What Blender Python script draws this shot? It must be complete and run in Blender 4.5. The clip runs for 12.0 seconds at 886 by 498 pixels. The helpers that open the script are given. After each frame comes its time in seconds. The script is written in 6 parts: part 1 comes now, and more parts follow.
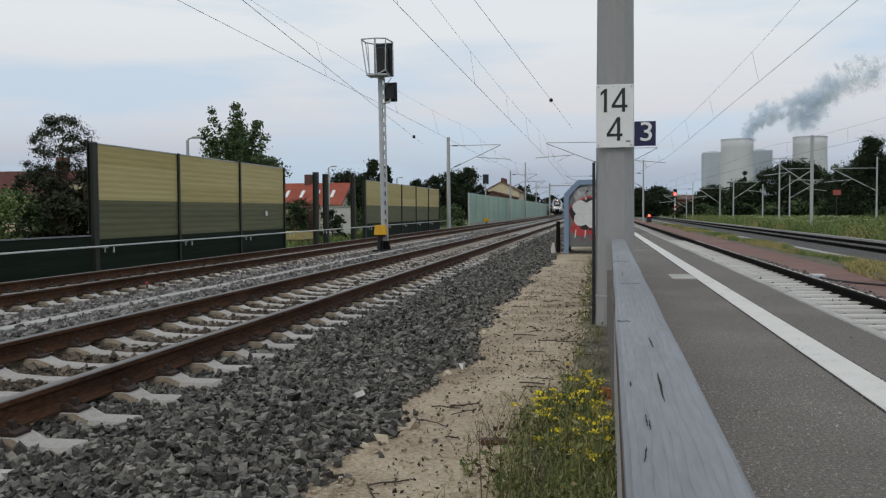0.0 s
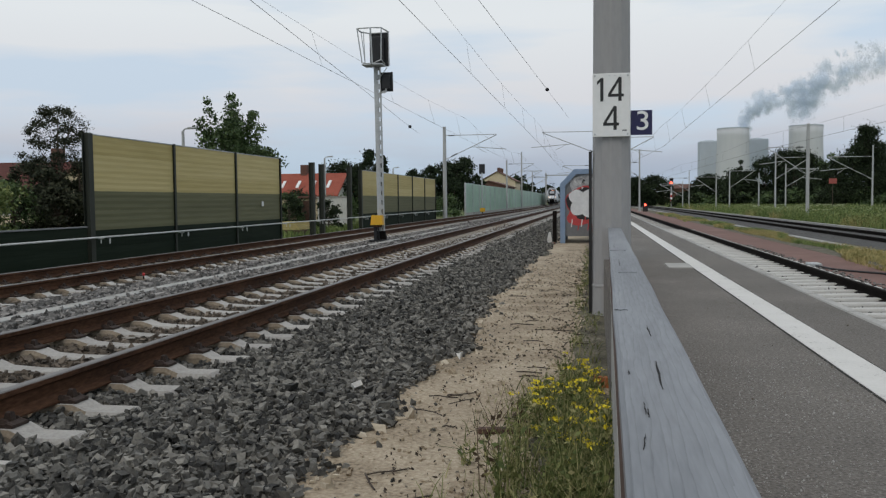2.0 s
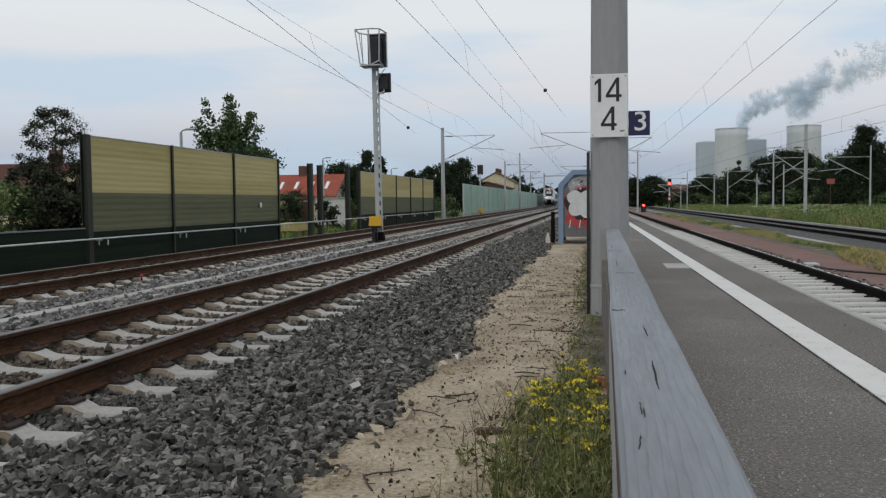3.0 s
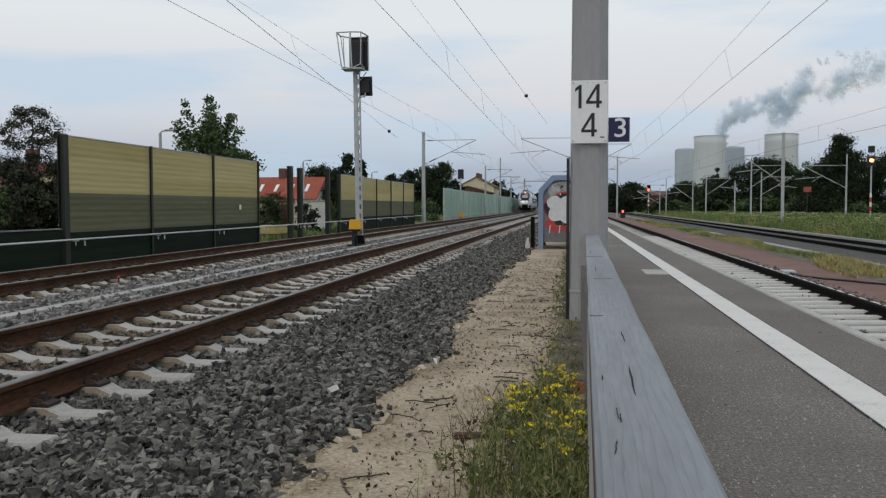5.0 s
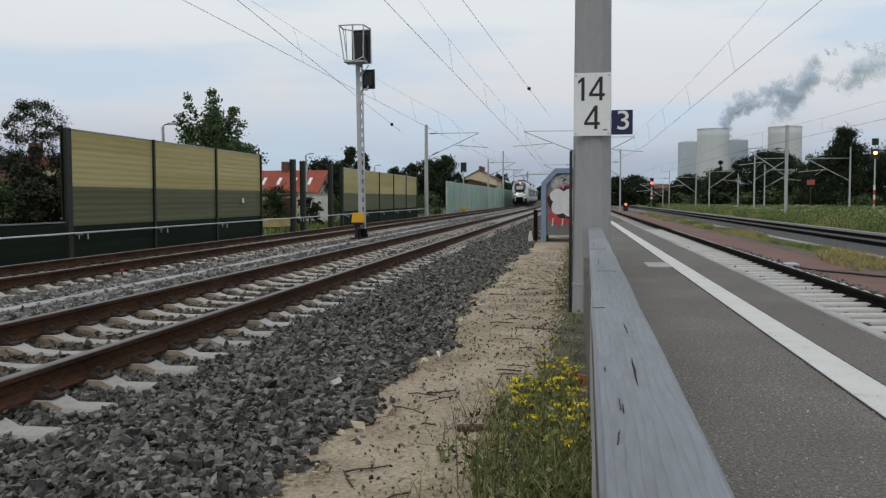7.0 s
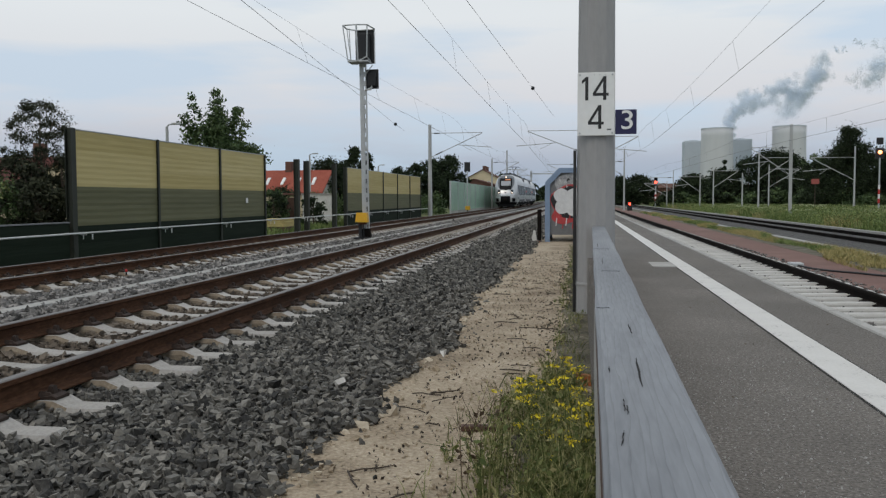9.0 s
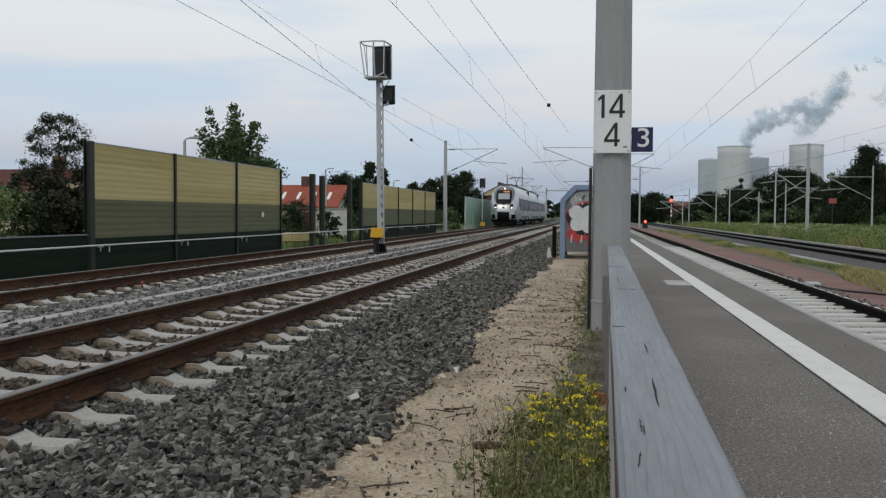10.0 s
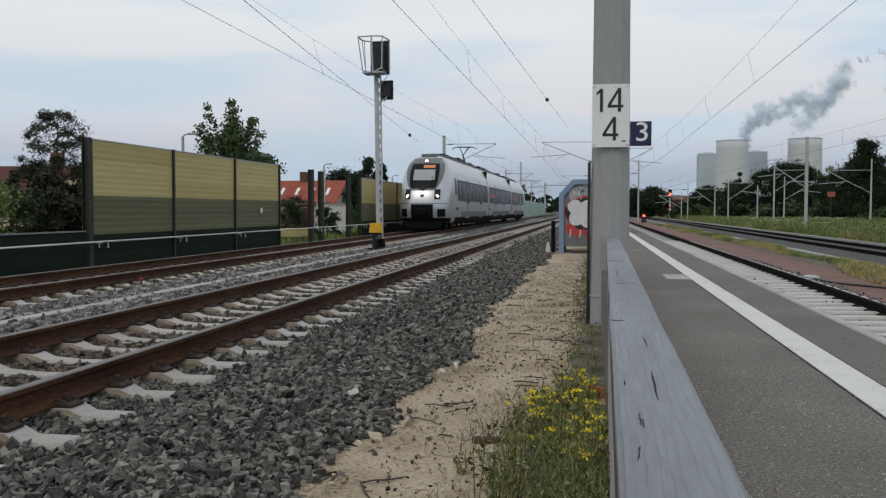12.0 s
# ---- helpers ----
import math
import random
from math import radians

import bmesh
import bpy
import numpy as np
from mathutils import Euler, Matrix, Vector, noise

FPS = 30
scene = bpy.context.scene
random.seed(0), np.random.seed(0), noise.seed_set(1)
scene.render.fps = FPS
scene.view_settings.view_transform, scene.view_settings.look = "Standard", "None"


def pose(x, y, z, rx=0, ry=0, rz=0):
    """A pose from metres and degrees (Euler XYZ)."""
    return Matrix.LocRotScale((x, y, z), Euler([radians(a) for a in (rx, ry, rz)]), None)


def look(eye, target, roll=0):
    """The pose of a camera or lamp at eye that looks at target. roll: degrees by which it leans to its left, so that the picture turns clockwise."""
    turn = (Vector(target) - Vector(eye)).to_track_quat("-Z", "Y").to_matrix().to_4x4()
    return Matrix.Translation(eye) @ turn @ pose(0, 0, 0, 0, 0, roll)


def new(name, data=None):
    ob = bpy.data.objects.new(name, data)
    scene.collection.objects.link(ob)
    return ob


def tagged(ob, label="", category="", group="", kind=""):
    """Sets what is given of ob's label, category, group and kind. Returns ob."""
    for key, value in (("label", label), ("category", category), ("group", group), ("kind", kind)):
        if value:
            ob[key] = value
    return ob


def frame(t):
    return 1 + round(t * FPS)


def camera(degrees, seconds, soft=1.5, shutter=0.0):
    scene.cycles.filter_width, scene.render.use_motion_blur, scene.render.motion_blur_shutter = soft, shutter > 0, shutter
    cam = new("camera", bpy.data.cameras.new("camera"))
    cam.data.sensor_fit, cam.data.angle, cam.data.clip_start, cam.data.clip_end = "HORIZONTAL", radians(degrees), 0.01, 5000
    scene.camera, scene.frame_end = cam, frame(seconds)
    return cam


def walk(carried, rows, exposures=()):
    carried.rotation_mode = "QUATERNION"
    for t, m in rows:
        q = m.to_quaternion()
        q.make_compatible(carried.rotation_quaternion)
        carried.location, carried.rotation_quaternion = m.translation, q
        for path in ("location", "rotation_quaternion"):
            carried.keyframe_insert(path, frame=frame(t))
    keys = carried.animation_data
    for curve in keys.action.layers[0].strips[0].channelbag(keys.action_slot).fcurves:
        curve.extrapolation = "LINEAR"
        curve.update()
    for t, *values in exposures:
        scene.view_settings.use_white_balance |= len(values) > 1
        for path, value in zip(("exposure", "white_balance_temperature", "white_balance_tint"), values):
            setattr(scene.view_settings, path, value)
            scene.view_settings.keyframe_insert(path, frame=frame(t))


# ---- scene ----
cam = camera(53.46, 12.0, soft=1.3)
PATH = [
    (0, pose(0.0006, -0.0017, 1.0646, 87.525, 0.362, 10)),
    (0.5, pose(0.0028, -0.0015, 1.0644, 87.461, 0.473, 9.821)),
    (1, pose(0.0015, -0.001, 1.0622, 87.167, 0.573, 9.823)),
    (1.5, pose(-0.0008, -0.0009, 1.0626, 87.067, 0.379, 9.788)),
    (2, pose(-0.0025, -0.0004, 1.0633, 86.869, 0.565, 9.761)),
    (2.5, pose(0, -0, 1.062, 86.86, 0.669, 9.713)),
    (4.5, pose(0.0029, -0.0014, 1.062, 87.235, 0.013, 8.976)),
    (5, pose(0.0034, -0.0036, 1.0633, 87.183, 0.069, 8.373)),
    (5.5, pose(0.0042, -0.0032, 1.0619, 87.184, 0.223, 8.372)),
    (6, pose(0.0042, -0.0031, 1.0621, 87.099, 0.271, 8.42)),
    (6.5, pose(0.0049, -0.0029, 1.0614, 86.807, 0.209, 8.412)),
    (7, pose(0.0039, -0.0026, 1.06, 86.743, 0.124, 8.555)),
    (9, pose(0.0035, -0.0021, 1.0613, 86.725, 0.184, 8.799)),
    (9.5, pose(0.0023, -0.001, 1.0609, 87.143, -0.056, 9.538)),
    (10, pose(-0, -0.0015, 1.0634, 87.751, -0.358, 9.769)),
    (10.5, pose(-0.001, -0.0026, 1.0652, 87.842, -0.296, 9.403)),
    (11, pose(0.0005, -0.0006, 1.0644, 87.815, -0.277, 9.17)),
    (11.5, pose(0.003, -0.0019, 1.0616, 87.469, -0.342, 9.069)),
    (12, pose(0, -0.0012, 1.0626, 87.429, -0.116, 9.689))
]
walk(cam, PATH)

# ---- daylight: thin overcast, brighter towards the zenith ----
world = bpy.data.worlds.new("overcast_sky")
scene.world = world
world.use_nodes = True
wn, wl = world.node_tree.nodes, world.node_tree.links
wn.clear()
w_out = wn.new("ShaderNodeOutputWorld")
w_bg = wn.new("ShaderNodeBackground")
w_sky = wn.new("ShaderNodeTexSky")
w_sky.sky_type, w_sky.sun_disc = "NISHITA", False
w_sky.sun_elevation, w_sky.sun_rotation = radians(38), radians(200)
w_tc = wn.new("ShaderNodeTexCoord")
w_map = wn.new("ShaderNodeMapping")
w_map.inputs["Scale"].default_value = (1.0, 1.0, 6.5)
w_n = wn.new("ShaderNodeTexNoise")
w_n.inputs["Scale"].default_value, w_n.inputs["Detail"].default_value = 2.7, 5.0
w_n.inputs["Roughness"].default_value = 0.5
w_sep = wn.new("ShaderNodeSeparateXYZ")
w_band = wn.new("ShaderNodeValToRGB")          # colour of the cloud layer by height over the horizon
for p, c in ((0.0, (0.34, 0.42, 0.53, 1)), (0.04, (0.44, 0.50, 0.60, 1)), (0.10, (0.70, 0.71, 0.75, 1)), (0.20, (0.79, 0.83, 0.86, 1)), (0.34, (0.74, 0.80, 0.85, 1)), (0.55, (0.56, 0.575, 0.58, 1)), (1.0, (0.44, 0.44, 0.43, 1))):
    e = w_band.color_ramp.elements.new(p)
    e.color = c
w_band.color_ramp.elements.remove(w_band.color_ramp.elements[0])
w_band.color_ramp.elements.remove(w_band.color_ramp.elements[-1])
w_gap = wn.new("ShaderNodeValToRGB")           # where the layer thins to blue
w_gap.color_ramp.elements[0].position, w_gap.color_ramp.elements[0].color = 0.43, (0, 0, 0, 1)
w_gap.color_ramp.elements[1].position, w_gap.color_ramp.elements[1].color = 0.60, (1, 1, 1, 1)
w_gain = wn.new("ShaderNodeMixRGB")
w_gain.blend_type, w_gain.inputs[0].default_value, w_gain.inputs[2].default_value = "MULTIPLY", 1.0, (0.1, 0.1, 0.1, 1)
w_blue = wn.new("ShaderNodeMixRGB")
w_blue.inputs[0].default_value, w_blue.inputs[2].default_value = 0.82, (0.54, 0.70, 0.88, 1)
w_mix = wn.new("ShaderNodeMixRGB")
w_amt = wn.new("ShaderNodeMath")
w_amt.operation, w_amt.inputs[1].default_value = "MULTIPLY", 0.62
wl.new(w_tc.outputs["Generated"], w_map.inputs["Vector"])
wl.new(w_map.outputs["Vector"], w_n.inputs["Vector"])
wl.new(w_tc.outputs["Generated"], w_sep.inputs[0])
wl.new(w_sep.outputs["Z"], w_band.inputs[0])
wl.new(w_n.outputs["Fac"], w_gap.inputs[0])
wl.new(w_gap.outputs["Color"], w_amt.inputs[0])
wl.new(w_sky.outputs["Color"], w_gain.inputs[1])
wl.new(w_gain.outputs[0], w_blue.inputs[1])
wl.new(w_amt.outputs[0], w_mix.inputs[0])
wl.new(w_band.outputs["Color"], w_mix.inputs[1])
wl.new(w_blue.outputs[0], w_mix.inputs[2])
wl.new(w_mix.outputs[0], w_bg.inputs["Color"])
w_bg.inputs["Strength"].default_value = 0.955
wl.new(w_bg.outputs[0], w_out.inputs["Surface"])

sun = new("sun", bpy.data.lights.new("sun", "SUN"))
sun.data.energy, sun.data.angle, sun.data.color = 0.6, radians(25), (1.0, 0.90, 0.78)
sun.matrix_world = look((0, 0, 60), (12, 38, 20))


# ---- materials ----
def mat(name, stops, scale=3.0, rough=0.8, metal=0.0, fine=40.0, bump=0.3, depth=0.01, stretch=(1, 1, 1), island=0.0, rand=0.0, emit=None, power=0.0, mix=0.5, spec=None):
    """A surface: a colour ramp read by two sizes of noise, relief by the finer one. island, rand: colour change by piece."""
    m = bpy.data.materials.new(name)
    m.use_nodes = True
    n, k = m.node_tree.nodes, m.node_tree.links
    b = n["Principled BSDF"]
    tc, mp = n.new("ShaderNodeTexCoord"), n.new("ShaderNodeMapping")
    mp.inputs["Scale"].default_value = stretch
    k.new(tc.outputs["Object"], mp.inputs["Vector"])
    big, small = n.new("ShaderNodeTexNoise"), n.new("ShaderNodeTexNoise")
    big.inputs["Scale"].default_value, big.inputs["Detail"].default_value = scale, 5
    small.inputs["Scale"].default_value, small.inputs["Detail"].default_value = fine, 3
    for t in (big, small):
        k.new(mp.outputs[0], t.inputs["Vector"])
    f = n.new("ShaderNodeMix")
    f.inputs[0].default_value = mix
    k.new(big.outputs["Fac"], f.inputs[2])
    k.new(small.outputs["Fac"], f.inputs[3])
    last = f.outputs[0]
    if island or rand:
        src = n.new("ShaderNodeNewGeometry").outputs["Random Per Island"] if island else n.new("ShaderNodeObjectInfo").outputs["Random"]
        ma = n.new("ShaderNodeMath")
        ma.operation, ma.inputs[1].default_value, ma.inputs[2].default_value = "MULTIPLY_ADD", island or rand, -(island or rand) / 2
        k.new(src, ma.inputs[0])
        ad = n.new("ShaderNodeMath")
        ad.operation = "ADD"
        k.new(last, ad.inputs[0])
        k.new(ma.outputs[0], ad.inputs[1])
        last = ad.outputs[0]
    ramp = n.new("ShaderNodeValToRGB")
    el = ramp.color_ramp.elements
    el[0].position, el[0].color = stops[0][0], (*stops[0][1], 1)
    el[1].position, el[1].color = stops[-1][0], (*stops[-1][1], 1)
    for p, c in stops[1:-1]:
        el.new(p).color = (*c, 1)
    k.new(last, ramp.inputs[0])
    k.new(ramp.outputs[0], b.inputs["Base Color"])
    b.inputs["Roughness"].default_value, b.inputs["Metallic"].default_value = rough, metal
    if spec is not None:
        b.inputs["Specular IOR Level"].default_value = spec
    if bump:
        bp = n.new("ShaderNodeBump")
        bp.inputs["Strength"].default_value, bp.inputs["Distance"].default_value = bump, depth
        k.new(small.outputs["Fac"], bp.inputs["Height"])
        k.new(bp.outputs[0], b.inputs["Normal"])
    if emit:
        b.inputs["Emission Color"].default_value, b.inputs["Emission Strength"].default_value = (*emit, 1), power
    return m


def tone(c, s=0.25):
    """Ramp stops round one colour."""
    return [(0.3, tuple(x * (1 - s) for x in c)), (0.7, tuple(min(1, x * (1 + s)) for x in c))]


M = dict(
    ballast=mat("dark_basalt_ballast", [(0.14, (0.018, 0.0178, 0.017)), (0.40, (0.080, 0.077, 0.069)), (0.6, (0.140, 0.135, 0.121)), (0.78, (0.205, 0.196, 0.174)), (0.98, (0.30, 0.285, 0.25))], 6, 0.85, fine=60, bump=0.6, island=0.75),
    # darker than the stones: the shade in the gaps between them is in this colour
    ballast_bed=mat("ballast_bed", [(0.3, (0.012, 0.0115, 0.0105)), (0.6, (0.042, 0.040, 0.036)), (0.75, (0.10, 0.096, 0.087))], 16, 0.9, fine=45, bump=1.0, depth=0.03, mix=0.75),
    ballast_light=mat("dusty_grey_ballast", [(0.2, (0.04, 0.038, 0.036)), (0.5, (0.145, 0.14, 0.133)), (0.85, (0.36, 0.34, 0.32))], 6, 0.9, fine=60, bump=0.4, island=0.6),
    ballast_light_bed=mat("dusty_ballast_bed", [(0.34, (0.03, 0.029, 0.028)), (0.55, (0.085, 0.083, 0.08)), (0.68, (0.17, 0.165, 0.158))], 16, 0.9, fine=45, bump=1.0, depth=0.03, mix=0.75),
    brownstone=mat("rust_stained_ballast", [(0.2, (0.036, 0.029, 0.022)), (0.55, (0.115, 0.092, 0.070)), (0.85, (0.24, 0.20, 0.16))], 6, 0.9, fine=60, bump=0.4, island=0.5),
    sand=mat("packed_sandy_gravel", [(0.34, (0.17, 0.13, 0.086)), (0.45, (0.325, 0.262, 0.185)), (0.56, (0.435, 0.36, 0.262)), (0.66, (0.545, 0.465, 0.355))], 1.9, 0.95, fine=42, bump=0.9, depth=0.02),
    earth=mat("weedy_earth", [(0.36, (0.045, 0.042, 0.028)), (0.48, (0.10, 0.092, 0.064)), (0.58, (0.17, 0.155, 0.11)), (0.68, (0.30, 0.27, 0.21))], 2.2, 0.95, fine=36, bump=0.9, depth=0.03),
    meadow=mat("meadow_ground", [(0.3, (0.05, 0.07, 0.022)), (0.5, (0.10, 0.13, 0.042)), (0.7, (0.20, 0.19, 0.075))], 0.3, 0.95, fine=6, bump=0.5, depth=0.05),
    asphalt=mat("worn_asphalt", [(0.32, (0.06, 0.055, 0.049)), (0.45, (0.126, 0.114, 0.100)), (0.56, (0.170, 0.155, 0.138)), (0.64, (0.27, 0.25, 0.225)), (0.72, (0.42, 0.395, 0.36))], 1.1, 0.88, fine=110, bump=0.9, depth=0.006, mix=0.72),
    paint=mat("worn_white_line_paint", [(0.30, (0.22, 0.21, 0.20)), (0.40, (0.62, 0.61, 0.58)), (0.8, (0.74, 0.73, 0.70))], 7, 0.7, fine=70, bump=0.3, depth=0.003),
    concrete=mat("pale_concrete", [(0.25, (0.22, 0.215, 0.20)), (0.5, (0.36, 0.355, 0.335)), (0.75, (0.48, 0.47, 0.45))], 2.5, 0.9, fine=55, bump=0.3, depth=0.006, rand=0.15),
    sleeper=mat("dusty_concrete_sleeper", [(0.25, (0.27, 0.255, 0.235)), (0.5, (0.40, 0.385, 0.36)), (0.75, (0.50, 0.485, 0.455))], 4, 0.9, fine=50, bump=0.3, depth=0.006, rand=0.2),
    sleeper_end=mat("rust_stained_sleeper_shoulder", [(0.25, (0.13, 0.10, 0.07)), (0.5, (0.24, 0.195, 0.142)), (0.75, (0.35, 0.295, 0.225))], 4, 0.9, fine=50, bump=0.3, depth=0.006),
    rust=mat("rusted_rail_steel", [(0.34, (0.026, 0.0115, 0.006)), (0.5, (0.060, 0.027, 0.013)), (0.66, (0.105, 0.050, 0.027))], 4, 0.85, 0.0, fine=60, bump=0.25, depth=0.004, stretch=(1, 0.25, 1), spec=0.2),
    railtop=mat("worn_rail_head", [(0.3, (0.13, 0.118, 0.11)), (0.7, (0.22, 0.205, 0.195))], 3, 0.5, 0.6, fine=30, bump=0.1, depth=0.002, stretch=(4, 0.1, 1)),
    darkrail=mat("dark_rail_steel", [(0.3, (0.008, 0.007, 0.0065)), (0.7, (0.020, 0.016, 0.014))], 3, 0.85, 0.0, fine=50, bump=0.2, spec=0.05),
    clip=mat("rusty_fastener", tone((0.028, 0.016, 0.011), 0.4), 20, 0.8, fine=80),
    galv=mat("galvanised_steel", [(0.3, (0.36, 0.38, 0.39)), (0.7, (0.52, 0.54, 0.55))], 4, 0.5, 0.35, fine=40, bump=0.1, depth=0.003),
    mast=mat("weathered_grey_mast_concrete", [(0.25, (0.285, 0.285, 0.285)), (0.5, (0.325, 0.325, 0.325)), (0.75, (0.36, 0.36, 0.355))], 1.2, 0.75, fine=22, bump=0.1, depth=0.004, stretch=(1, 1, 0.3)),
    farmast=mat("pale_grey_mast", tone((0.40, 0.41, 0.41), 0.15), 1.5, 0.7, fine=20, bump=0.1),
    timber=mat("grey_glazed_timber", [(0.30, (0.155, 0.166, 0.182)), (0.45, (0.205, 0.218, 0.237)), (0.55, (0.24, 0.255, 0.276)), (0.68, (0.285, 0.30, 0.322))], 4, 0.62, fine=70, bump=0.35, depth=0.003, stretch=(1.8, 0.14, 1.8), mix=0.35),
    timber_side=mat("red_brown_beam_side", [(0.3, (0.035, 0.018, 0.013)), (0.5, (0.08, 0.04, 0.028)), (0.7, (0.125, 0.068, 0.05))], 7, 0.8, fine=30, bump=0.4, stretch=(2, 0.3, 2)),
    timber_dark=mat("weathered_grey_saw_mark", tone((0.19, 0.203, 0.22), 0.15), 9, 0.8),
    crack=mat("dark_wood_crack", tone((0.012, 0.011, 0.011)), 9, 0.95),
    white=mat("white_enamel_sign", [(0.3, (0.74, 0.75, 0.74)), (0.7, (0.82, 0.83, 0.82))], 2, 0.4, fine=15, bump=0.03),
    black=mat("black_sign_paint", tone((0.015, 0.015, 0.016)), 4, 0.5),
    blue=mat("dark_blue_sign", [(0.3, (0.007, 0.006, 0.050)), (0.7, (0.011, 0.010, 0.072))], 4, 0.35, bump=0),
    sigblack=mat("matt_black_signal_shield", [(0.3, (0.006, 0.007, 0.009)), (0.7, (0.014, 0.015, 0.019))], 3, 0.6, fine=20, bump=0.1),
    yellow=mat("yellow_plastic_box", tone((0.72, 0.40, 0.02), 0.12), 3, 0.45, bump=0.05),
    barrier_dark=mat("dark_green_timber_board", [(0.25, (0.005, 0.011, 0.006)), (0.5, (0.0085, 0.0165, 0.009)), (0.75, (0.015, 0.024, 0.014))], 1.0, 0.85, fine=8, bump=0.3, stretch=(1, 0.15, 3), rand=0.12, spec=0.2),
    barrier_olive=mat("olive_ribbed_barrier_panel", [(0.25, (0.08, 0.082, 0.036)), (0.5, (0.112, 0.113, 0.052)), (0.75, (0.15, 0.148, 0.075))], 0.9, 0.7, fine=6, bump=0.2, stretch=(1, 0.12, 3), rand=0.16),
    barrier_yellow=mat("sand_yellow_ribbed_barrier_panel", [(0.25, (0.40, 0.32, 0.115)), (0.5, (0.49, 0.40, 0.165)), (0.75, (0.56, 0.47, 0.22))], 0.9, 0.7, fine=6, bump=0.2, stretch=(1, 0.12, 3), rand=0.3),
    post=mat("dark_green_steel_post", tone((0.014, 0.018, 0.011), 0.3), 2, 0.6, fine=20, bump=0.1),
    rail_tube=mat("pale_steel_tube", tone((0.58, 0.59, 0.58), 0.2), 3, 0.5, 0.1, bump=0.05),
    glassgreen=mat("pale_green_barrier_panel", [(0.25, (0.20, 0.34, 0.25)), (0.5, (0.29, 0.45, 0.34)), (0.75, (0.38, 0.54, 0.43))], 0.5, 0.4, fine=4, bump=0.05, rand=0.25),
    steelblue=mat("blue_grey_painted_steel", [(0.3, (0.16, 0.23, 0.34)), (0.7, (0.24, 0.32, 0.44))], 3, 0.5, fine=30, bump=0.1),
    panelgrey=mat("dull_grey_sheet_panel", tone((0.17, 0.175, 0.18), 0.2), 2, 0.7, fine=12, bump=0.1),
    spraywhite=mat("white_spray_paint", [(0.3, (0.55, 0.55, 0.55)), (0.7, (0.72, 0.72, 0.72))], 8, 0.7, bump=0),
    spraygrey=mat("pale_grey_spray_paint", [(0.35, (0.22, 0.22, 0.23)), (0.6, (0.48, 0.48, 0.48))], 9, 0.7, bump=0),
    sprayred=mat("red_spray_paint", tone((0.48, 0.06, 0.06), 0.35), 8, 0.7, bump=0),
    sprayblack=mat("black_spray_paint", tone((0.02, 0.018, 0.02)), 8, 0.7, bump=0),
    brick=mat("red_paving", [(0.25, (0.105, 0.055, 0.044)), (0.5, (0.175, 0.093, 0.075)), (0.75, (0.25, 0.15, 0.12))], 0.9, 0.9, fine=25, bump=0.4),
    grass=mat("green_grass_blades", [(0.2, (0.05, 0.085, 0.018)), (0.5, (0.125, 0.185, 0.045)), (0.8, (0.27, 0.32, 0.11))], 0.4, 0.8, fine=3, bump=0, island=0.6),
    drygrass=mat("dry_straw_grass", [(0.2, (0.15, 0.155, 0.045)), (0.5, (0.31, 0.265, 0.10)), (0.8, (0.48, 0.39, 0.18))], 0.6, 0.85, fine=3, bump=0, island=0.5),
    weed=mat("weed_stems", [(0.2, (0.065, 0.095, 0.024)), (0.5, (0.18, 0.205, 0.065)), (0.8, (0.38, 0.35, 0.17))], 3, 0.8, fine=9, bump=0, island=0.65),
    stalk=mat("dead_brown_stalk", tone((0.09, 0.06, 0.035), 0.4), 5, 0.9, bump=0, island=0.4),
    notice=mat("faded_red_paint", tone((0.33, 0.09, 0.075), 0.25), 4, 0.85),
    clod=mat("pale_sandy_clod", [(0.3, (0.36, 0.30, 0.22)), (0.7, (0.60, 0.53, 0.42))], 6, 0.95, fine=50, bump=0.5, island=0.4),
    umbel=mat("pale_green_umbel", tone((0.42, 0.46, 0.27), 0.25), 5, 0.8, bump=0, island=0.4),
    flower=mat("yellow_flower_petals", tone((0.85, 0.70, 0.03), 0.15), 5, 0.7, bump=0, island=0.3),
    leaf_dark=mat("dark_green_foliage", [(0.2, (0.008, 0.014, 0.007)), (0.5, (0.019, 0.031, 0.014)), (0.8, (0.045, 0.065, 0.028))], 0.5, 0.75, fine=3, bump=0, island=0.55, spec=0.2),
    leaf_mid=mat("green_foliage", [(0.2, (0.026, 0.052, 0.016)), (0.5, (0.055, 0.095, 0.030)), (0.8, (0.11, 0.16, 0.055))], 0.5, 0.7, fine=3, bump=0, island=0.55),
    leaf_light=mat("light_green_foliage", [(0.2, (0.055, 0.09, 0.02)), (0.5, (0.12, 0.17, 0.045)), (0.8, (0.24, 0.27, 0.09))], 0.5, 0.7, fine=3, bump=0, island=0.55),
    leaf_red=mat("dark_reddish_foliage", [(0.2, (0.013, 0.018, 0.010)), (0.5, (0.031, 0.038, 0.022)), (0.8, (0.07, 0.075, 0.045))], 0.5, 0.75, fine=3, bump=0, island=0.55, spec=0.2),
    bark=mat("bark", tone((0.07, 0.055, 0.042), 0.4), 4, 0.95, fine=30, bump=0.8),
    roofwine=mat("dark_wine_red_roof_tile", [(0.25, (0.05, 0.013, 0.009)), (0.5, (0.088, 0.022, 0.015)), (0.75, (0.13, 0.04, 0.028))], 1, 0.9, fine=10, bump=0.3),
